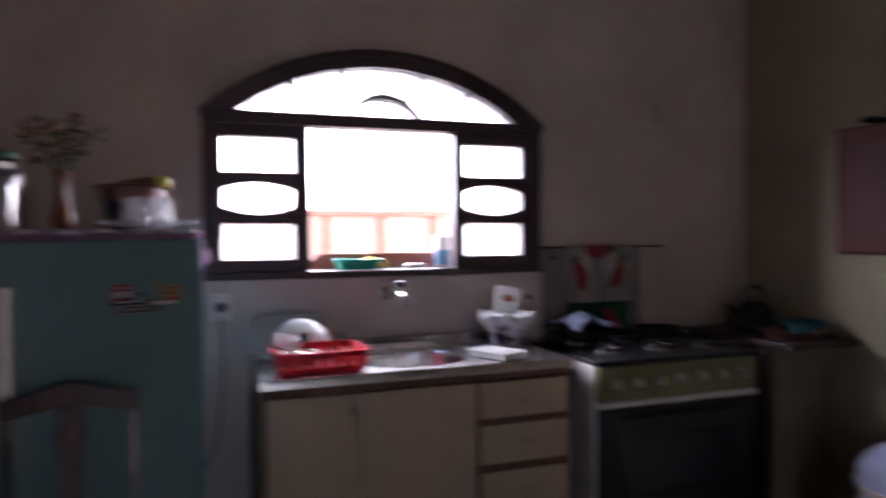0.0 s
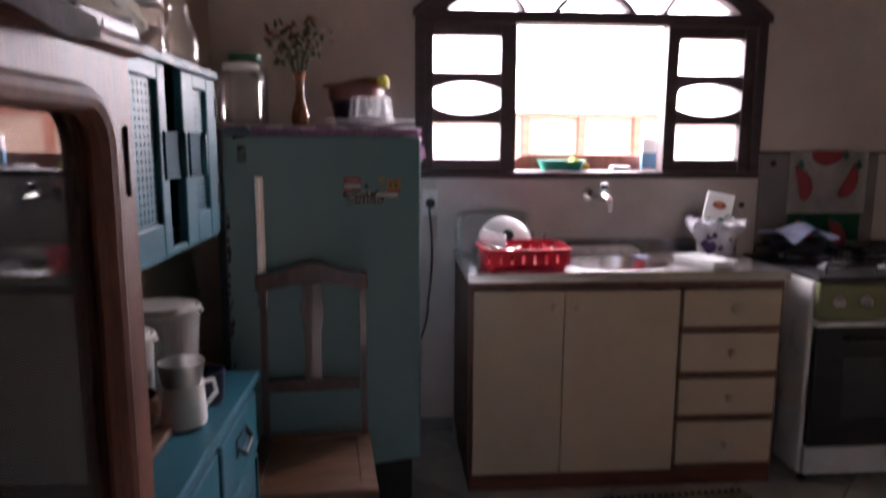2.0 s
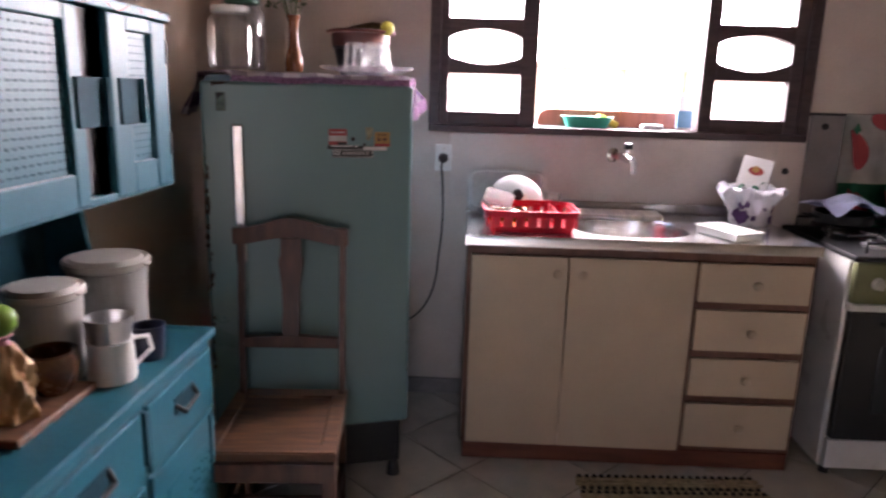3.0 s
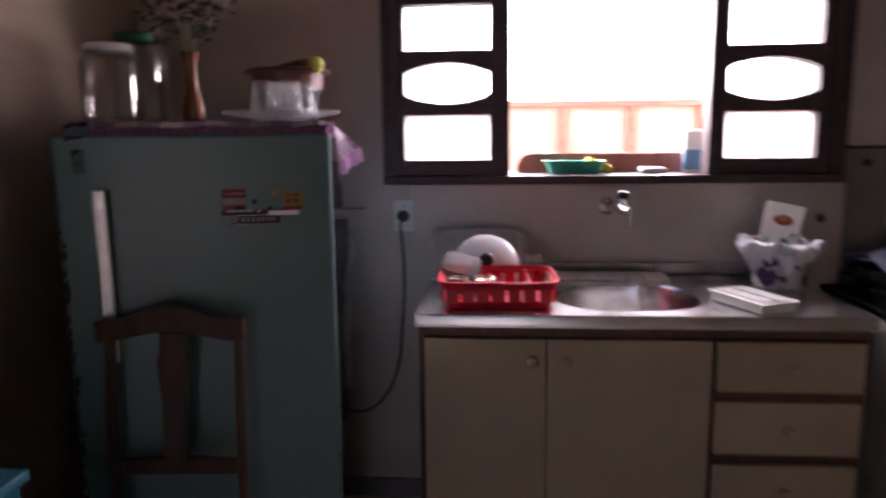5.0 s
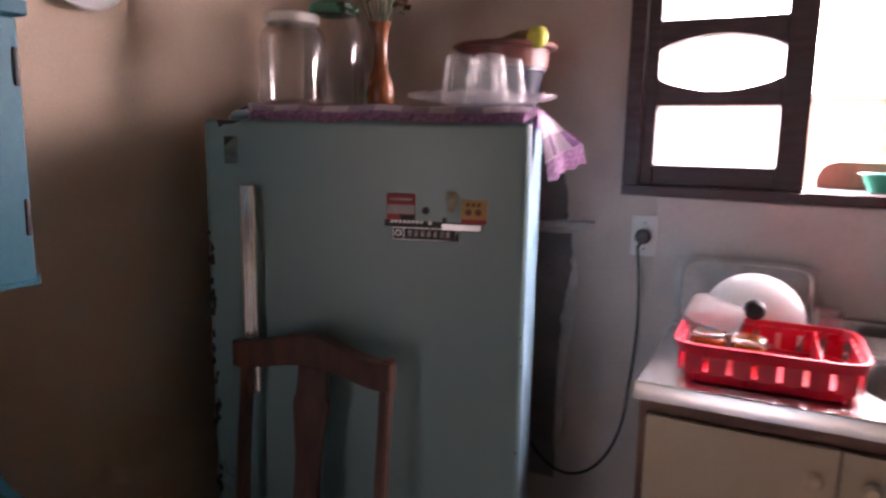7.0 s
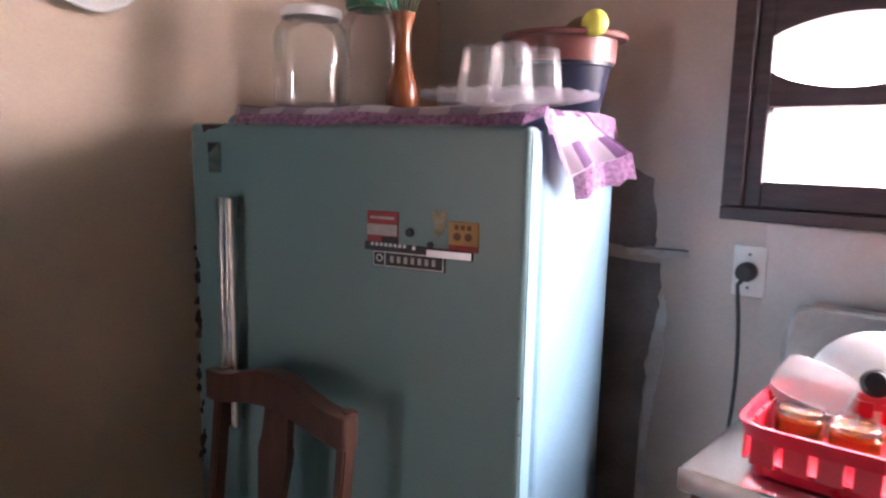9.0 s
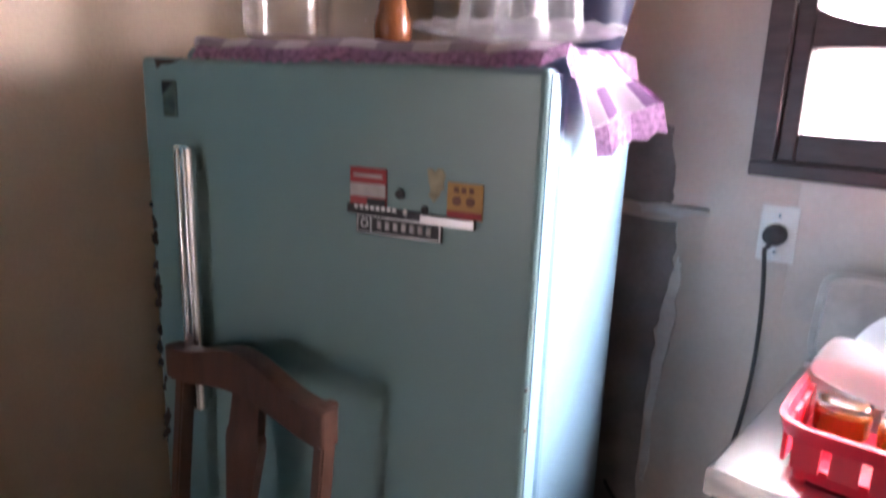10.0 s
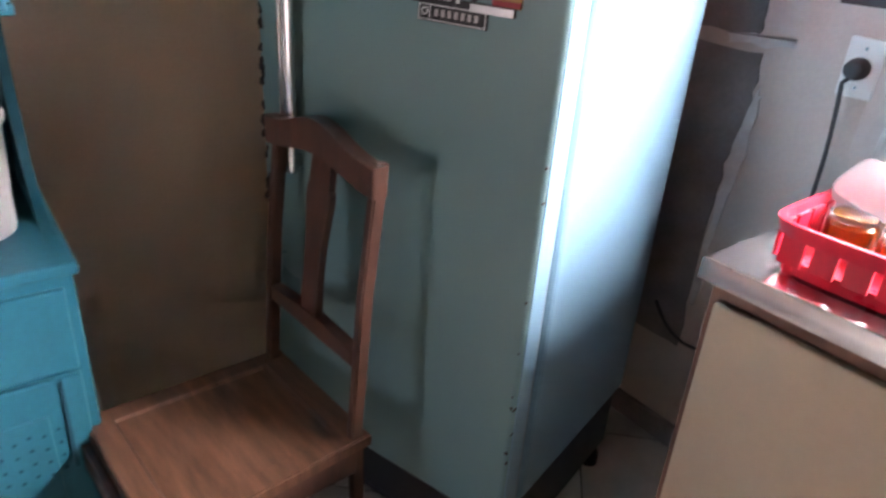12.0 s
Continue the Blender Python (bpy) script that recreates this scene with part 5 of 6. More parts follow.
stool = thing("laundry_basket", "round basket heaped with pale lilac laundry", "basket", pose(3.05, 2.05, 0))
part("basket", lathe([(0, 0), (0.15, 0), (0.16, 0.01), (0.19, 0.36), (0.196, 0.37), (0.186, 0.37), (0.155, 0.02), (0, 0.015)], 36), CREAM_PL, stool)
bm = bmesh.new()
bmesh.ops.create_icosphere(bm, subdivisions=4, radius=0.185)
for v in bm.verts:
    v.co *= 1 + 0.10 * noise.noise(v.co * 9) + 0.05 * noise.noise(v.co * 24)
    v.co.z = v.co.z * 0.95 + 0.37
lone("laundry_heap", bm, FABRIC_BLUE, "crumpled pale lilac laundry heaped in a basket", "laundry", pose(3.05, 2.05, 0))

# ---- floor mats ----
mat_ = thing("woven_mat", "black and straw woven kitchen mat in front of the sink", "mat", pose(1.43, 2.325, 0.001, 0, 0, 3))
knot = bpy.data.meshes.new("knot")
bm = box(-0.0075, -0.009, 0.001, 0.0075, 0.009, 0.011, 0.0025, seg=1)
bm.to_mesh(knot)
bm.free()
knot.materials.append(BLACKCORD)
for i in range(17):
    y = -0.20 + i * 0.025
    w = 0.325 + 0.006 * math.sin(i * 2.3)
    if i % 4 < 2:
        for k in range(24):
            q = new("knot", knot)
            q.parent = mat_
            q.matrix_basis = pose(-w + (k + 0.5) * 2 * w / 24, y, 0.0)
        part("warp", tube([(-w, y - 0.011, 0.005), (w, y - 0.011, 0.005)], 0.003, 6), STRAW, mat_)
    else:
        part("straw_band", tube([(-w + 2 * w * k / 30, y + 0.003 * math.sin(k * 2.1 + i), 0.006 + 0.002 * math.sin(k * 1.7)) for k in range(31)], 0.009, 8, flat=0.6), STRAW, mat_, "straw woven band")
part("backing", box(-0.32, -0.205, 0, 0.32, 0.205, 0.003, 0.001), STRAW, mat_)
lone("dark_mat", sheet(24, 16, lambda u, v: (-0.35 + 0.7 * u, -0.24 + 0.48 * v, 0.006 + 0.003 * math.sin(20 * u) * math.sin(17 * v)), thick=0.006), FABRIC_DK, "dark felt mat in front of the stove", "mat", pose(2.18, 2.18, 0.001, 0, 0, 2))

# ---- blue dresser ----
LEAN_W = -1.0
# plans of the dresser and of what stands on its base and on its top
OLD_PLAN = pose(-0.229, 1.975, 0, 0, 0, -9.7).inverted()
ON_BASE = pose(-0.012, 1.862, 0.008, 0, 0, LEAN_W) @ OLD_PLAN
ON_TOP = pose(-0.012, 1.862, 0.0195, 0, 0, LEAN_W) @ OLD_PLAN
dresser = thing("kitchen_dresser", "blue painted kitchen dresser with perforated upper door panels", "dresser", pose(-0.012, 1.862, 0, 0, 0, LEAN_W))
DX, UX, BX, D0, D1 = 0.075, 0.0, -0.335, -0.742, 0.018
BT = 0.750
part("base_body", box(BX, D0 + 0.01, 0.06, DX - 0.018, D1 - 0.008, BT - 0.022, 0.003), BLUE, dresser)
part("base_top", box(BX, D0, BT - 0.022, DX, D1, BT, 0.005), BLUE, dresser)
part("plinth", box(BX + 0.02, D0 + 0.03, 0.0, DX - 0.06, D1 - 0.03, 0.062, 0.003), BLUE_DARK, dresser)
for y0, y1 in ((D0 + 0.025, -0.362), (-0.335, D1 - 0.025)):
    d = part("drawer", box(DX - 0.020, y0, 0.555, DX - 0.006, y1, 0.705, 0.004), BLUE, dresser)
    c = (y0 + y1) / 2
    part("handle", tube([(DX - 0.006, c - 0.045, 0.650), (DX + 0.012, c - 0.035, 0.632), (DX + 0.012, c + 0.035, 0.640), (DX - 0.006, c + 0.045, 0.660)], 0.006, 8), BLACK, d, "dark metal pull")
    part("handle_plate", box(DX - 0.007, c - 0.05, 0.628, DX - 0.003, c + 0.05, 0.668, 0.002), BLUE_DARK, d)
    d = part("door", box(DX - 0.020, y0, 0.09, DX - 0.006, y1, 0.545, 0.004), BLUE, dresser)
    part("inset", box(DX - 0.0075, y0 + 0.06, 0.15, DX - 0.0035, y1 - 0.06, 0.48, 0.002), BLUE, d)
    part("slot_trim", box(DX - 0.008, y1 - 0.036, 0.36, DX - 0.001, y1 - 0.030, 0.54, 0.001), BLUE_DARK, d)
    for i in range(6):
        for j in range(4):
            yy, zz = y1 - 0.16 + 0.022 * i, 0.36 + 0.028 * j + 0.006 * (i % 2)
            part("hole", lathe([(0, 0), (0.0036, 0), (0.0036, 0.0012), (0, 0.0012)], 8, m=pose(DX - 0.0038, yy, zz, 0, 90)), BLUE_DARK, d)
part("lock_strip", box(DX - 0.019, -0.356, 0.585, DX - 0.002, -0.341, 0.700, 0.002), BLUE_DARK, dresser, "dark lock strip")
U0, U1 = 1.104, 1.486
T0 = 0.008
part("upper_bottom", box(BX, D0, U0, UX - 0.004, T0, U0 + 0.016, 0.002), BLUE, dresser)
part("upper_top", box(BX, D0, U1 - 0.020, UX + 0.006, T0 + 0.004, U1, 0.003), BLUE, dresser)
# the end turned from the window gets its shade from the darker blue
part("upper_side", box(BX, D0, U0 + 0.016, UX - 0.022, D0 + 0.018, U1 - 0.02, 0.002), BLUE_DARK, dresser, "blue end panel with shade in its colour")
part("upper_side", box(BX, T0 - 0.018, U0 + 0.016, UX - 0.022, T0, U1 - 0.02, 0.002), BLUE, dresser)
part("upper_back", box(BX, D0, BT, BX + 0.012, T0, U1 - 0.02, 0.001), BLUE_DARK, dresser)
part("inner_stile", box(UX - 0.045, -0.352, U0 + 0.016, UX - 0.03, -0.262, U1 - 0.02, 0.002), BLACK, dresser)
for y in (D0 + 0.001, T0 - 0.019):
    o = [(BX + 0.012, BT + 0.001), (DX - 0.03, BT + 0.001)] + [(DX - 0.04 - 0.265 * math.sin(a) ** 0.4, BT + (U0 - BT) * (1 - math.cos(a)) * 0.98) for a in [i * math.pi / 24 for i in range(1, 12)]] + [(UX - 0.20, U0), (BX + 0.012, U0)]
    part("bracket", prism(o, y, y + 0.018), BLUE, dresser)


def upper_door(y0, y1, fine, handle_y):
    w, wr = (0.074, 0.074) if fine else (0.060, 0.043)
    z0, z1 = U0 + 0.006, U1 - 0.022
    leaf = part("door", box(UX - 0.02, y0, z0, UX, y0 + w, z1, 0.004), BLUE, dresser)
    part("stile", box(UX - 0.02, y1 - wr, z0, UX, y1, z1, 0.004), BLUE, leaf)
    part("rail", box(UX - 0.0195, y0 + w, z0, UX - 0.0005, y1 - wr, 1.172, 0.003), BLUE, leaf)
    part("rail", box(UX - 0.0195, y0 + w, 1.434, UX - 0.0005, y1 - wr, z1, 0.003), BLUE, leaf)
    part("backing", box(UX - 0.018, y0 + w - 0.004, 1.168, UX - 0.011, y1 - wr + 0.004, 1.438, 0), BLUE, leaf)
    n = 17
    for i in range(n):
        z = 1.184 + i * 0.238 / (n - 1)
        m_ = int((y1 - y0 - w - wr) / 0.0185)
        for k in range(m_):
            q = new("hole", fine_hole if fine else hole_mesh)
            q.parent = leaf
            q.matrix_basis = pose(UX - 0.0108, y0 + w + 0.010 + k * (y1 - y0 - w - wr - 0.020) / (m_ - 1), z)
    hd = part("handle_plate", box(UX - 0.001, handle_y - 0.046, 1.252, UX + 0.005, handle_y + 0.046, 1.342, 0.002), BLUE_DARK, leaf, "dark handle plate")
    e = 0.040 if handle_y < -0.3 else 0.034
    part("pull", box(UX + 0.004, handle_y + e - 0.004, 1.252, UX + 0.016, handle_y + e + 0.004, 1.342, 0.002), BLUE_DARK if handle_y < -0.3 else BLUE, hd)
    for hz in (1.20, 1.40):
        if fine:
            part("hinge", box(UX - 0.004, y1 - 0.010, hz - 0.025, UX + 0.003, y1 - 0.003, hz + 0.025, 0.001), BLACK, leaf)
    return leaf


def hole(name, half_w, half_h):
    me = bpy.data.meshes.new(name)
    bm = box(0, -half_w, -half_h, 0.0012, half_w, half_h, 0)
    bm.to_mesh(me)
    bm.free()
    me.materials.append(BLUE_DARK)
    return me


hole_mesh, fine_hole = hole("hole", 0.0026, 0.0022), hole("fine_hole", 0.0024, 0.0012)
upper_door(-0.735, -0.347, False, -0.330)
upper_door(-0.250, 0.000, True, -0.180)

# ---- on the dresser base ----


def pail(label, x, y, r, hgt, mat_body, lid_mat):
    p = thing("storage_pail", label, "pail", pose(x, y, 0.7505), group="pails on the dresser")
    part("pail", lathe([(0, 0), (r * 0.86, 0), (r * 0.88, 0.006), (r * 0.97, hgt * 0.86), (r, hgt * 0.87), (r, hgt * 0.90), (r * 0.95, hgt * 0.91)], 36), mat_body, p)
    part("lid", lathe([(r * 0.95, hgt * 0.895), (r * 1.05, hgt * 0.90), (r * 1.06, hgt * 0.955), (r * 1.0, hgt * 0.985), (r * 0.9, hgt * 0.97), (r * 0.85, hgt * 0.995), (0, hgt)], 36), lid_mat, p, "round snap-on lid")
    part("lid_tab", box(r * 1.02, -0.012, hgt * 0.91, r * 1.14, 0.012, hgt * 0.935, 0.003), lid_mat, p)
    return p


PAIL = shade("milky_pail_plastic", (0.37, 0.36, 0.345), 0.35, var=0.12, scale=9, trans=0.1)
big = pail("tall white plastic pail with a lid on the dresser", -0.130, 1.750, 0.086, 0.205, PAIL, IVORY)
for i in range(5):
    a = -0.55 + 0.11 * i
    part("ink_mark", box(-0.004, -0.002, -0.009 - 0.003 * (i % 2), 0.004, 0.001, 0.009, 0.0005, m=Matrix.Rotation(a - 0.6, 4, "Z") @ pose(0, -0.0795, 0.15, 0, 15)), BLACK, big, "dark ink mark")
pail("shorter white plastic pail with a lid on the dresser", -0.150, 1.545, 0.071, 0.195, PAIL, IVORY)
mug = thing("enamel_jug", "white jug with a grey metal cup set in it", "jug", ON_BASE @ pose(-0.292, 1.67, 0.7425))
part("jug", lathe([(0, 0), (0.044, 0), (0.047, 0.01), (0.043, 0.08), (0.046, 0.085), (0.041, 0.085), (0.04, 0.012), (0, 0.01)], 28), WHITE, mug)
part("handle", tube([(0.03, 0.032, 0.075), (0.055, 0.058, 0.07), (0.06, 0.062, 0.04), (0.035, 0.034, 0.018)], 0.005, 8), WHITE, mug)
part("cup", lathe([(0, 0.05), (0.034, 0.05), (0.040, 0.09), (0.046, 0.132), (0.043, 0.132), (0.036, 0.09), (0, 0.07)], 28), ALU, mug, "grey metal cup")
lone("blue_mug", lathe([(0, 0), (0.028, 0), (0.031, 0.01), (0.035, 0.075), (0.032, 0.075), (0.029, 0.012), (0, 0.01)], 28), NAVY, "dark blue plastic mug on the dresser", "mug", pose(-0.006, 1.668, 0.7505))
brd = thing("bread_board", "worn wooden board under a bowl and a bread bag", "board", pose(-0.135, 1.385, 0.7505, 0, 0, LEAN_W))
part("board", box(-0.10, -0.12, 0, 0.10, 0.12, 0.016, 0.004), shade("dark_board_wood", (0.16, 0.08, 0.045), 0.5, var=0.3, scale=8, stretch=(1, 7, 1)), brd)
bowl = thing("glazed_bowl", "dark brown glazed bowl on the wooden board", "bowl", pose(-0.088, 1.448, 0.767))
part("bowl", lathe([(0, 0), (0.026, 0), (0.030, 0.006), (0.046, 0.030), (0.050, 0.055), (0.045, 0.078), (0.047, 0.082), (0.042, 0.082), (0.044, 0.055), (0.028, 0.010), (0, 0.008)], 30), shade("brown_glaze", (0.075, 0.032, 0.014), 0.25, var=0.35, scale=30), bowl)
bag = thing("bread_bag", "crumpled amber bread bag standing on the wooden board", "bag", pose(-0.098, 1.340, 0.767))


def bread_bag(u, v):
    a = 2 * math.pi * u
    r = (0.040 + 0.006 * math.sin(5 * a + 9 * v) + 0.004 * math.sin(11 * a - 13 * v)) * (1 - 0.55 * max(0.0, v - 0.7) / 0.3)
    return (r * math.cos(a), 0.85 * r * math.sin(a), 0.001 + 0.135 * v)


bm = sheet(40, 14, bread_bag)
bmesh.ops.remove_doubles(bm, verts=list(bm.verts), dist=0.0004)
part("bag", bm, shade("amber_bag_film", (0.42, 0.26, 0.11), 0.35, var=0.3, scale=25, trans=0.1), bag)
part("knot", lathe([(0, 0.134), (0.016, 0.134), (0.010, 0.142), (0.018, 0.150), (0, 0.152)], 16), shade("pink_twist", (0.45, 0.20, 0.22), 0.6, var=0.2), bag, "pinkish twisted neck")
lone("lime_fruit", lathe([(0, 0), (0.016, 0.002), (0.026, 0.014), (0.028, 0.027), (0.024, 0.04), (0.013, 0.049), (0, 0.051)], 22), shade("lime_skin", (0.14, 0.27, 0.03), 0.4, var=0.15), "green lime resting on the neck of the bread bag", "lime", pose(-0.098, 1.340, 0.918))

# ---- on top of the dresser ----
lone("striped_runner", sheet(10, 50, lambda u, v: (-0.24 + 0.248 * u, -0.52 + 0.53 * v, 1.4695 + 0.003 * math.sin(31 * v) * math.sin(9 * u) - (0.014 + 0.008 * math.sin(25 * v)) * (u == 1)), thick=0.003), FABRIC_RED, "red and white striped runner on the dresser top", "cloth", pose(-0.012, 1.862, 0.0195, 0, 0, LEAN_W))
DT = 1.4735
mx = thing("stand_mixer", "cream plastic kitchen mixer lying on the dresser top", "mixer", ON_TOP @ pose(-0.380, 1.385, DT - 0.006))
bm = bmesh.new()
prof = [(-0.12, 0.0), (0.095, 0.0), (0.115, 0.010), (0.112, 0.026), (0.08, 0.042), (0.035, 0.072), (-0.012, 0.095), (-0.06, 0.102), (-0.108, 0.100), (-0.12, 0.08)]
prism(prof, -0.062, 0.062, bm, bevel=0.022)
part("body", bm, CREAM_PL, mx, at=pose(0, 0, 0, 0, 0, 62))
part("base_slot", box(0.0, -0.0645, 0.006, 0.06, -0.058, 0.022, 0.002), BLACK, mx, at=pose(0, 0, 0, 0, 0, 62))
part("dial", lathe([(0, 0), (0.018, 0), (0.016, 0.005), (0, 0.006)], 20, m=pose(0.03, -0.063, 0.05, 90)), IVORY, mx, at=pose(0, 0, 0, 0, 0, 62))
bk = thing("mixing_bowl", "large milky white bowl with a lid on the dresser", "bowl", ON_TOP @ pose(-0.468, 1.335, DT - 0.006))
part("bowl", lathe([(0, 0), (0.062, 0), (0.074, 0.008), (0.086, 0.135), (0.084, 0.139), (0.089, 0.143), (0.087, 0.155)], 36), WHITE, bk)
part("lid", lathe([(0.089, 0.153), (0.091, 0.166), (0.075, 0.19), (0.04, 0.21), (0, 0.215)], 36), FILM, bk, "clear domed lid")
pan = thing("aluminium_pan", "dull aluminium pot on the dresser top", "pot", ON_TOP @ pose(-0.405, 1.575, DT))
part("pan", lathe([(0, 0), (0.062, 0), (0.068, 0.006), (0.07, 0.10), (0.073, 0.104), (0.066, 0.10), (0.062, 0.008), (0, 0.006)], 30), ALU, pan)
tub2 = thing("plastic_storage_box", "tilted lilac clear plastic box set in the pot", "box", ON_TOP @ pose(-0.405, 1.585, DT + 0.175, 14, 30, 10))
bm = bmesh.new()
loops = []
for w, z in ((0.060, -0.085), (0.078, 0.085), (0.084, 0.087), (0.084, 0.092), (0.075, 0.087), (0.057, -0.082)):
    loops.append([bm.verts.new((w * math.copysign(abs(math.cos(a)) ** 0.25, math.cos(a)), w * math.copysign(abs(math.sin(a)) ** 0.25, math.sin(a)), z)) for a in [2 * math.pi * (i + .5) / 32 for i in range(32)]])
for a, b in zip(loops, loops[1:]):
    for i in range(32):
        bm.faces.new((a[i], a[(i + 1) % 32], b[(i + 1) % 32], b[i]))
bm.faces.new(loops[0]), bm.faces.new(loops[-1])
part("box", bm, LILAC, tub2)
rim_pts = [(0.082 * math.copysign(abs(math.cos(a)) ** 0.25, math.cos(a)), 0.082 * math.copysign(abs(math.sin(a)) ** 0.25, math.sin(a)), 0.090) for a in [2 * math.pi * (i + 0.5) / 32 for i in range(33)]]
part("rim", tube(rim_pts, 0.004, 8), LILAC, tub2)
for x, y, r, hgt, lab in ((-0.322, 1.665, 0.034, 0.125, "clear jar with a metal lid on the dresser"), (-0.335, 1.76, 0.034, 0.11, "clear lidded glass jar on the dresser")):
    j = thing("lidded_jar", lab, "jar", ON_TOP @ pose(x, y, DT), group="jars on the dresser")
    part("jar", lathe([(0, 0), (r, 0), (r * 1.02, 0.008), (r, hgt * 0.8), (r * 0.8, hgt * 0.88), (r * 0.8, hgt * 0.93)], 26), JARGLASS, j)
    part("lid", lathe([(r * 0.86, hgt * 0.88), (r * 0.98, hgt * 0.89), (r * 1.0, hgt * 1.0), (r * 0.9, hgt * 1.04), (0, hgt * 1.04)], 26), ALU, j, "metal lid")
dshp = thing("metal_bowl", "shallow brown metal bowl on the dresser", "bowl", ON_TOP @ pose(-0.325, 1.555, DT))
part("bowl", lathe([(0, 0), (0.028, 0), (0.044, 0.018), (0.047, 0.024), (0.043, 0.022), (0.025, 0.006), (0, 0.005)], 28), shade("brown_metal", (0.20, 0.15, 0.12), 0.4, 0.6, var=0.2), dshp)
j = thing("glass_bottle", "squat clear glass bottle at the end of the dresser", "bottle", ON_TOP @ pose(-0.285, 1.86, DT))
part("bottle", lathe([(0, 0), (0.034, 0), (0.037, 0.01), (0.036, 0.055), (0.024, 0.082), (0.018, 0.094), (0.021, 0.097), (0.021, 0.116), (0.016, 0.116), (0.015, 0.094), (0.033, 0.052), (0.033, 0.006), (0, 0.004)], 28), JARGLASS, j)

# ---- glazed cabinet ----
china = thing("china_cabinet", "varnished red-brown cabinet with a rounded glass door", "cabinet", pose(0.102, 1.000, 0, 0, 0, LEAN_W))
CXF, CXB, C0, C1, CT = 0.0, -0.42, -0.90, 0.0, 1.396
bm = box(CXB, C1 - 0.022, 0.0, CXF - 0.022, C1, CT, 0.003)
box(CXB, C0, 0.0, CXF - 0.022, C0 + 0.022, CT, 0.003, bm)
box(CXB, C0 + 0.022, 0.0, CXB + 0.012, C1 - 0.022, CT, 0.001, bm)
box(CXB + 0.012, C0 + 0.022, 0.05, CXF - 0.022, C1 - 0.022, 0.075, 0.001, bm)
box(CXB, C0, CT, CXF - 0.022, C1, CT + 0.022, 0.003, bm)
part("carcass", bm, RED_WOOD, china)
bm = bmesh.new()
o = [(CXF - 0.03, CT + 0.0225), (CXF + 0.004, CT + 0.0225), (CXF + 0.012, CT + 0.027), (CXF + 0.014, CT + 0.036), (CXF + 0.008, CT + 0.042), (CXF - 0.03, CT + 0.042)]
prism(o, C0 - 0.01, C1 + 0.012, bm, bevel=0.002)
part("cornice", bm, RED_WOOD, china, "polished rounded cornice")
for z in (0.43, 0.81):
    part("shelf", box(CXB + 0.014, C0 + 0.024, z, CXF - 0.05, C1 - 0.024, z + 0.016, 0.002), BOARD_WOOD, china)
part("glass_shelf", box(CXB + 0.014, C0 + 0.024, 1.195, CXF - 0.06, C1 - 0.024, 1.201, 0.001), GLASS, china, "clear glass shelf")


def glazed_door(y0, y1):
    z0, z1, w, r = 0.08, CT + 0.020, 0.088, 0.050
    outer = [(y0, z0), (y1, z0), (y1, z1), (y0, z1)]
    iy0, iy1, iz0, iz1 = y0 + w, y1 - w, z0 + w, z1 - 0.050
    inner = []
    for cy, cz, a0 in ((iy1 - r, iz0 + r, -90), (iy1 - r, iz1 - r, 0), (iy0 + r, iz1 - r, 90), (iy0 + r, iz0 + r, 180)):
        inner += [(cy + r * math.cos(radians(a0 + 15 * k)), cz + r * math.sin(radians(a0 + 15 * k))) for k in range(7)]
    n = len(inner)

    def far(p):
        cy, cz = (iy0 + iy1) / 2, (iz0 + iz1) / 2
        k = inner.index(p) // 7
        return [(y1, z0), (y1, z1), (y0, z1), (y0, z0)][k]

    bm = bmesh.new()
    rows = []
    for x in (CXF - 0.02, CXF):
        ov = [bm.verts.new((x, a, b)) for a, b in [(y1, z0), (y1, z1), (y0, z1), (y0, z0)]]
        iv = [bm.verts.new((x, a, b)) for a, b in inner]
        for k in range(4):
            for q in range(6):
                bm.faces.new((ov[k], iv[7 * k + q], iv[7 * k + q + 1]))
            bm.faces.new((ov[k], iv[7 * k + 6], iv[(7 * k + 7) % n], ov[(k + 1) % 4]))
        rows.append((ov, iv))
    for i in range(4):
        bm.faces.new((rows[0][0][i], rows[0][0][(i + 1) % 4], rows[1][0][(i + 1) % 4], rows[1][0][i]))
    for i in range(n):
        bm.faces.new((rows[0][1][i], rows[0][1][(i + 1) % n], rows[1][1][(i + 1) % n], rows[1][1][i]))
    d = part("door", bm, RED_WOOD, china)
    part("bead", tube([(CXF + 0.002, a, b) for a, b in inner], 0.015, 10, closed=True), RED_WOOD, d, "dark rounded glazing bead")
    g = part("pane", box(CXF - 0.013, iy0 - 0.006, iz0 - 0.006, CXF - 0.010, iy1 + 0.006, iz1 + 0.006, 0), DOORGLASS, d, "clear reflecting glass")
    g.visible_shadow = False
    return d


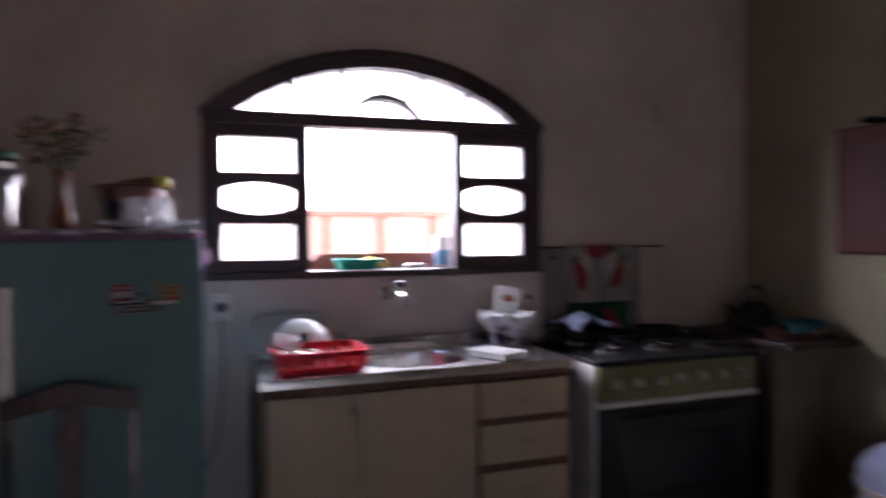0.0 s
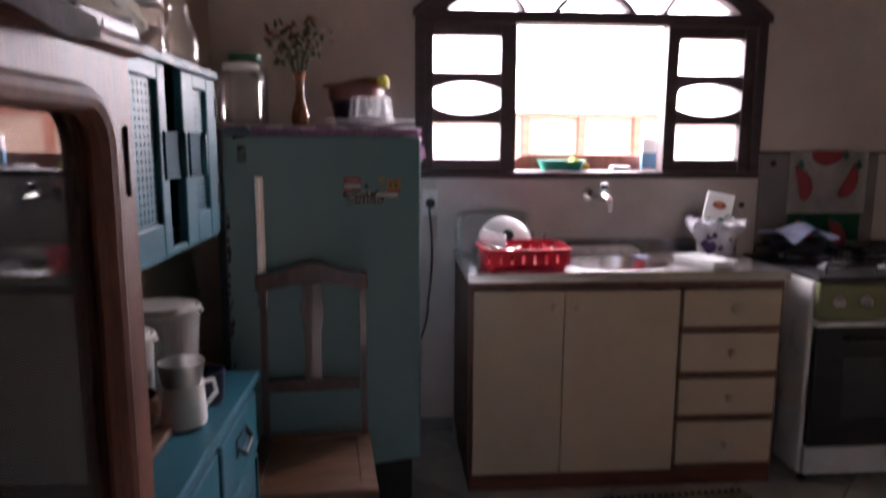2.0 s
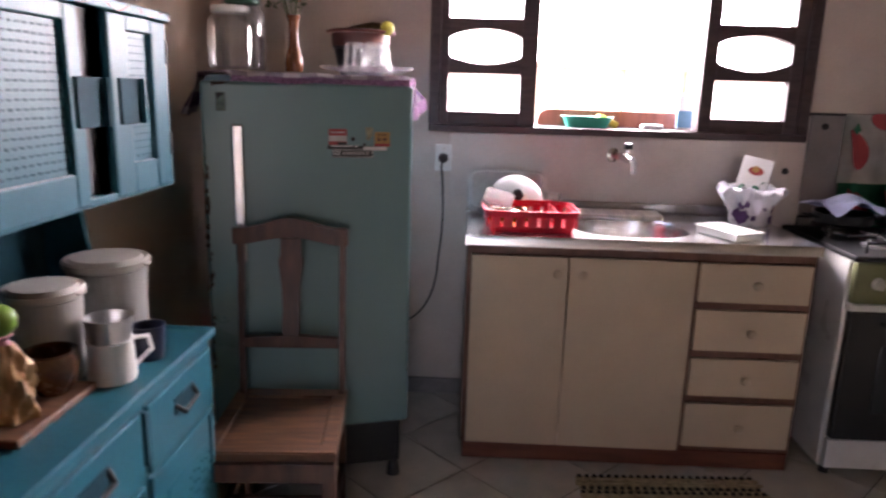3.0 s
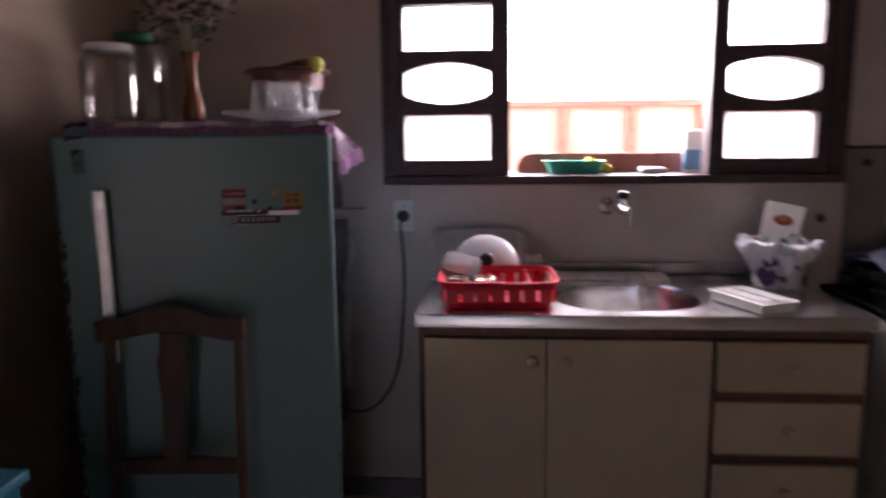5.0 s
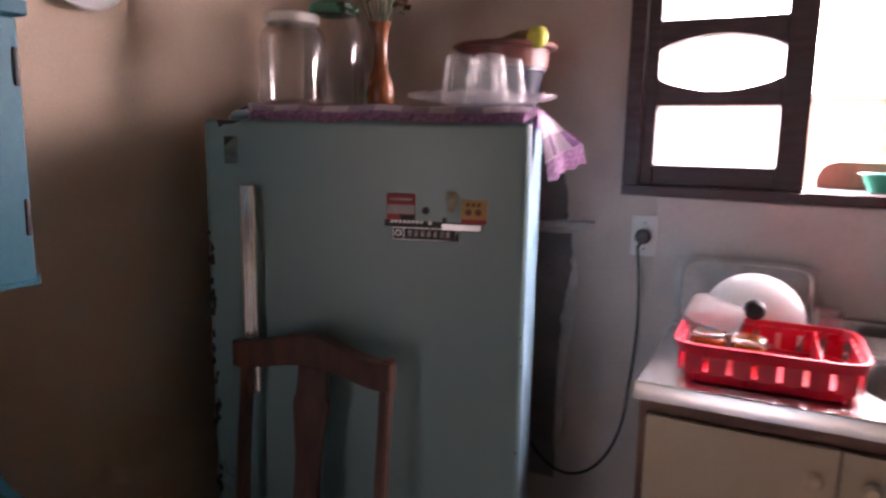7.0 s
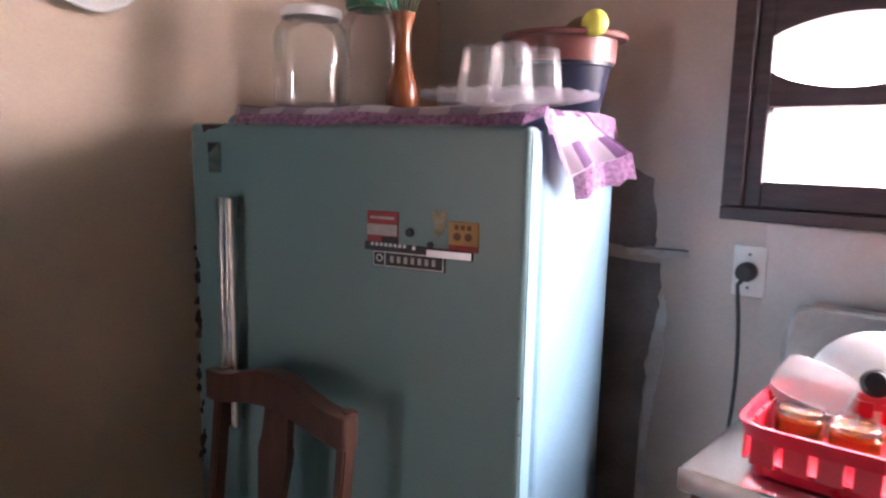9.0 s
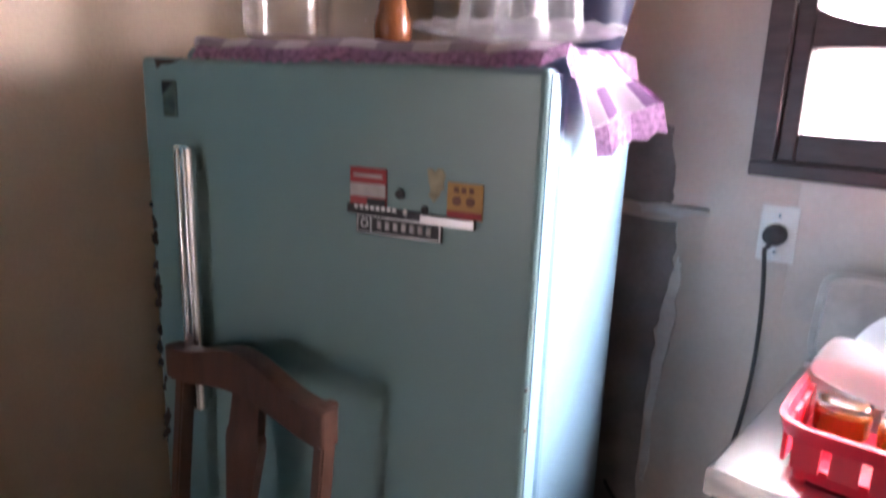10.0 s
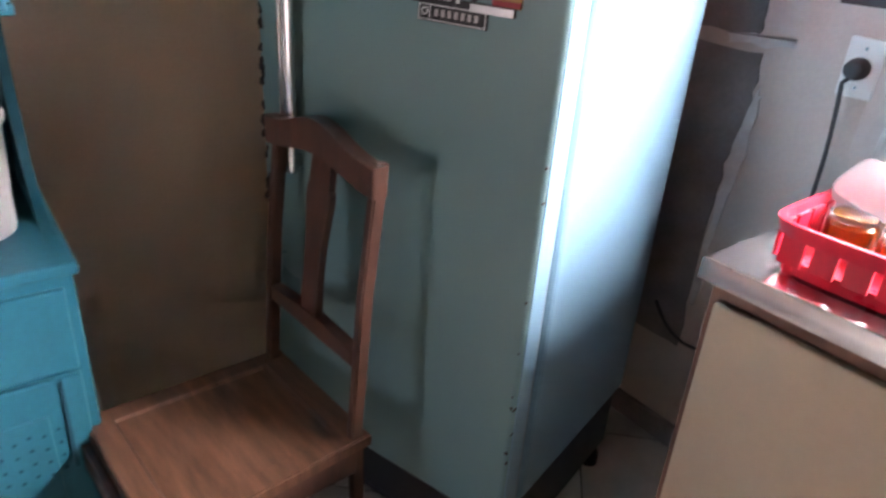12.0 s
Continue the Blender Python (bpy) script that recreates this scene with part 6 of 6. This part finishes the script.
right_leaf = glazed_door(C0 + 0.003, C1 - 0.003)
part("finger_slot", box(CXF - 0.001, C1 - 0.026, 1.262, CXF + 0.004, C1 - 0.014, 1.342, 0.002), BLACK, right_leaf, "dark hinge")
CAB = pose(0.102, 1.000, 0.030, 0, 0, LEAN_W)
for x, y, z, r, hgt, m_, lab, nm in (
    (-0.16, -0.20, 1.1715, 0.07, 0.06, WHITE, "white bowl on the glass shelf in the cabinet", "china_bowl"),
    (-0.22, -0.34, 1.1715, 0.06, 0.12, WHITE, "white jar on the glass shelf in the cabinet", "china_jar"),
    (-0.14, -0.30, 0.7965, 0.08, 0.075, GREEN, "green plastic bowl in the cabinet", "plastic_bowl"),
    (-0.20, -0.14, 0.7965, 0.06, 0.15, FILM, "clear plastic pot in the cabinet", "plastic_pot"),
    (-0.12, -0.14, 0.4165, 0.045, 0.22, shade("blue_glass", (0.12, 0.2, 0.3), 0.1, var=0.1, trans=0.8), "blue glass bottle on the lower shelf", "glass_bottle"),
    (-0.11, -0.28, 0.4165, 0.085, 0.11, IVORY, "white patterned bowl on the lower shelf", "china_bowl"),
):
    lone(nm, lathe([(0, 0), (r * 0.6, 0), (r * 0.75, 0.01), (r, hgt * 0.75), (r * 0.97, hgt), (r * 0.92, hgt), (r * 0.9, hgt * 0.7), (r * 0.6, 0.015), (0, 0.012)], 26), m_, lab, "crockery", CAB @ pose(x, y, z))
carton = thing("card_box", "pale grey card box with dark lettering in the cabinet", "box", CAB @ pose(0, 0, 0))
part("box", box(-0.083, -0.31, 1.1718, -0.047, -0.150, 1.312, 0.002), shade("pale_grey_card", (0.46, 0.46, 0.48), 0.7, var=0.1), carton)
word = bpy.data.curves.new("lettering", "FONT")
word.body, word.size, word.extrude, word.align_x = "DAM", 0.034, 0.0006, "CENTER"
word.materials.append(BLACK)
letters = new("lettering", word)
letters.parent = carton
letters.matrix_basis = pose(-0.0462, -0.195, 1.268, 90, 0, 90)


def cornice_cloth(u, v):
    """Lies on the cabinet top and hangs a little over the cornice."""
    y, hang = -0.86 + 0.735 * u, max(0.0, v - 0.8) / 0.2
    ruck = abs(math.sin(19 * u + 4 * v)) * (0.4 + 0.6 * math.sin(7 * u) ** 2)
    if hang > 0:
        return (0.0195 + 0.007 * ruck * hang, y, 1.4125 + 0.010 * ruck * (1 - hang) - (0.016 + 0.012 * math.sin(11 * u + 1) ** 2) * hang)
    return (-0.33 + 0.4365 * v, y, 1.4115 + 0.010 * ruck * v / 0.8)


lone("grey_cloth", sheet(70, 20, cornice_cloth, thick=0.003), shade("grey_cloth", (0.24, 0.225, 0.235), 0.95, var=0.3, scale=20, fine=300, bump=0.3), "crumpled grey cloth on the cabinet top", "cloth", CAB)
hinge = thing("foil_box", "long dark and silver foil box on the cornice", "box", CAB @ pose(-0.016, -0.045, 1.4082, 0, 0, 89))
part("box", box(-0.075, -0.017, 0, 0.075, 0.017, 0.020, 0.004), shade("dark_glossy_card", (0.035, 0.03, 0.035), 0.45, var=0.2), hinge)
part("silver_side", box(-0.02, -0.0182, 0.003, 0.0735, -0.0165, 0.0115, 0.0005), shade("silver_card", (0.22, 0.22, 0.24), 0.5, 0.6, var=0.3, scale=60), hinge, "silver printed side")

# ---- on the west wall ----
tilt = math.degrees(math.atan(0.02))
fan = thing("wall_plate", "round white plate-like fitting hung on the west wall", "wall fitting", pose(west_x(2.207) + 0.004, 2.207, 1.655, 0, 90, -tilt))
part("dish", lathe([(0, 0.012), (0.06, 0.010), (0.085, 0.014), (0.102, 0.026), (0.106, 0.026), (0.09, 0.006), (0.05, 0), (0, 0)], 40), WHITE, fan)
part("rim", tube([(0.104 * math.cos(2 * math.pi * i / 40), 0.104 * math.sin(2 * math.pi * i / 40), 0.026) for i in range(40)], 0.004, 8, closed=True), WHITE, fan)
for a in (2.6, 3.7):
    part("clip", tube([(0.10 * math.cos(a), 0.10 * math.sin(a), 0.03), (0.115 * math.cos(a), 0.115 * math.sin(a), 0.02)], 0.005, 8), BROWN, fan)

# ---- floor tiles ----
TS, GAP, ANG = 0.343, 0.005, radians(45)
tm = bpy.data.meshes.new("tile")
bm = box(-TS / 2 + GAP / 2, -TS / 2 + GAP / 2, -0.010, TS / 2 - GAP / 2, TS / 2 - GAP / 2, 0.0, 0.0)
top_edges = [e for e in bm.edges if all(v.co.z > -0.001 for v in e.verts)]
bmesh.ops.bevel(bm, geom=top_edges, offset=0.002, segments=1, affect="EDGES")
bm.to_mesh(tm)
bm.free()
tm.materials.append(TILE)
ca, sa = math.cos(ANG), math.sin(ANG)
for i in range(-21, 22):
    for j in range(-21, 22):
        u, v = i * TS, j * TS
        x, y = 0.941 + u * ca - v * sa, 2.529 + u * sa + v * ca
        place = pose(x, y, 0.0, 0, 0, math.degrees(ANG))
        borders = [((west_x(y), y, 0), (-1, 0, 0), x - west_x(y)), ((EAST, y, 0), (1, 0, 0), EAST - x), ((x, WALL_Y, 0), (0, 1, 0), WALL_Y - y), ((x, SOUTH, 0), (0, -1, 0), y - SOUTH)]
        if min(d for _, _, d in borders) < -TS * 0.69:
            continue
        mesh = tm
        if min(d for _, _, d in borders) < TS * 0.71:
            # a tile cut to fit along the wall
            bm = bmesh.new()
            bm.from_mesh(tm)
            bm.transform(place)
            for co, no, _ in borders:
                bmesh.ops.bisect_plane(bm, geom=list(bm.verts) + list(bm.edges) + list(bm.faces), plane_co=co, plane_no=no, clear_outer=True)
            if not bm.faces:
                bm.free()
                continue
            bm.transform(place.inverted())
            mesh = bpy.data.meshes.new("cut_tile")
            bm.to_mesh(mesh)
            bm.free()
            mesh.materials.append(TILE)
        t_ = new("tile", mesh)
        t_.parent = floor
        t_.matrix_basis = place
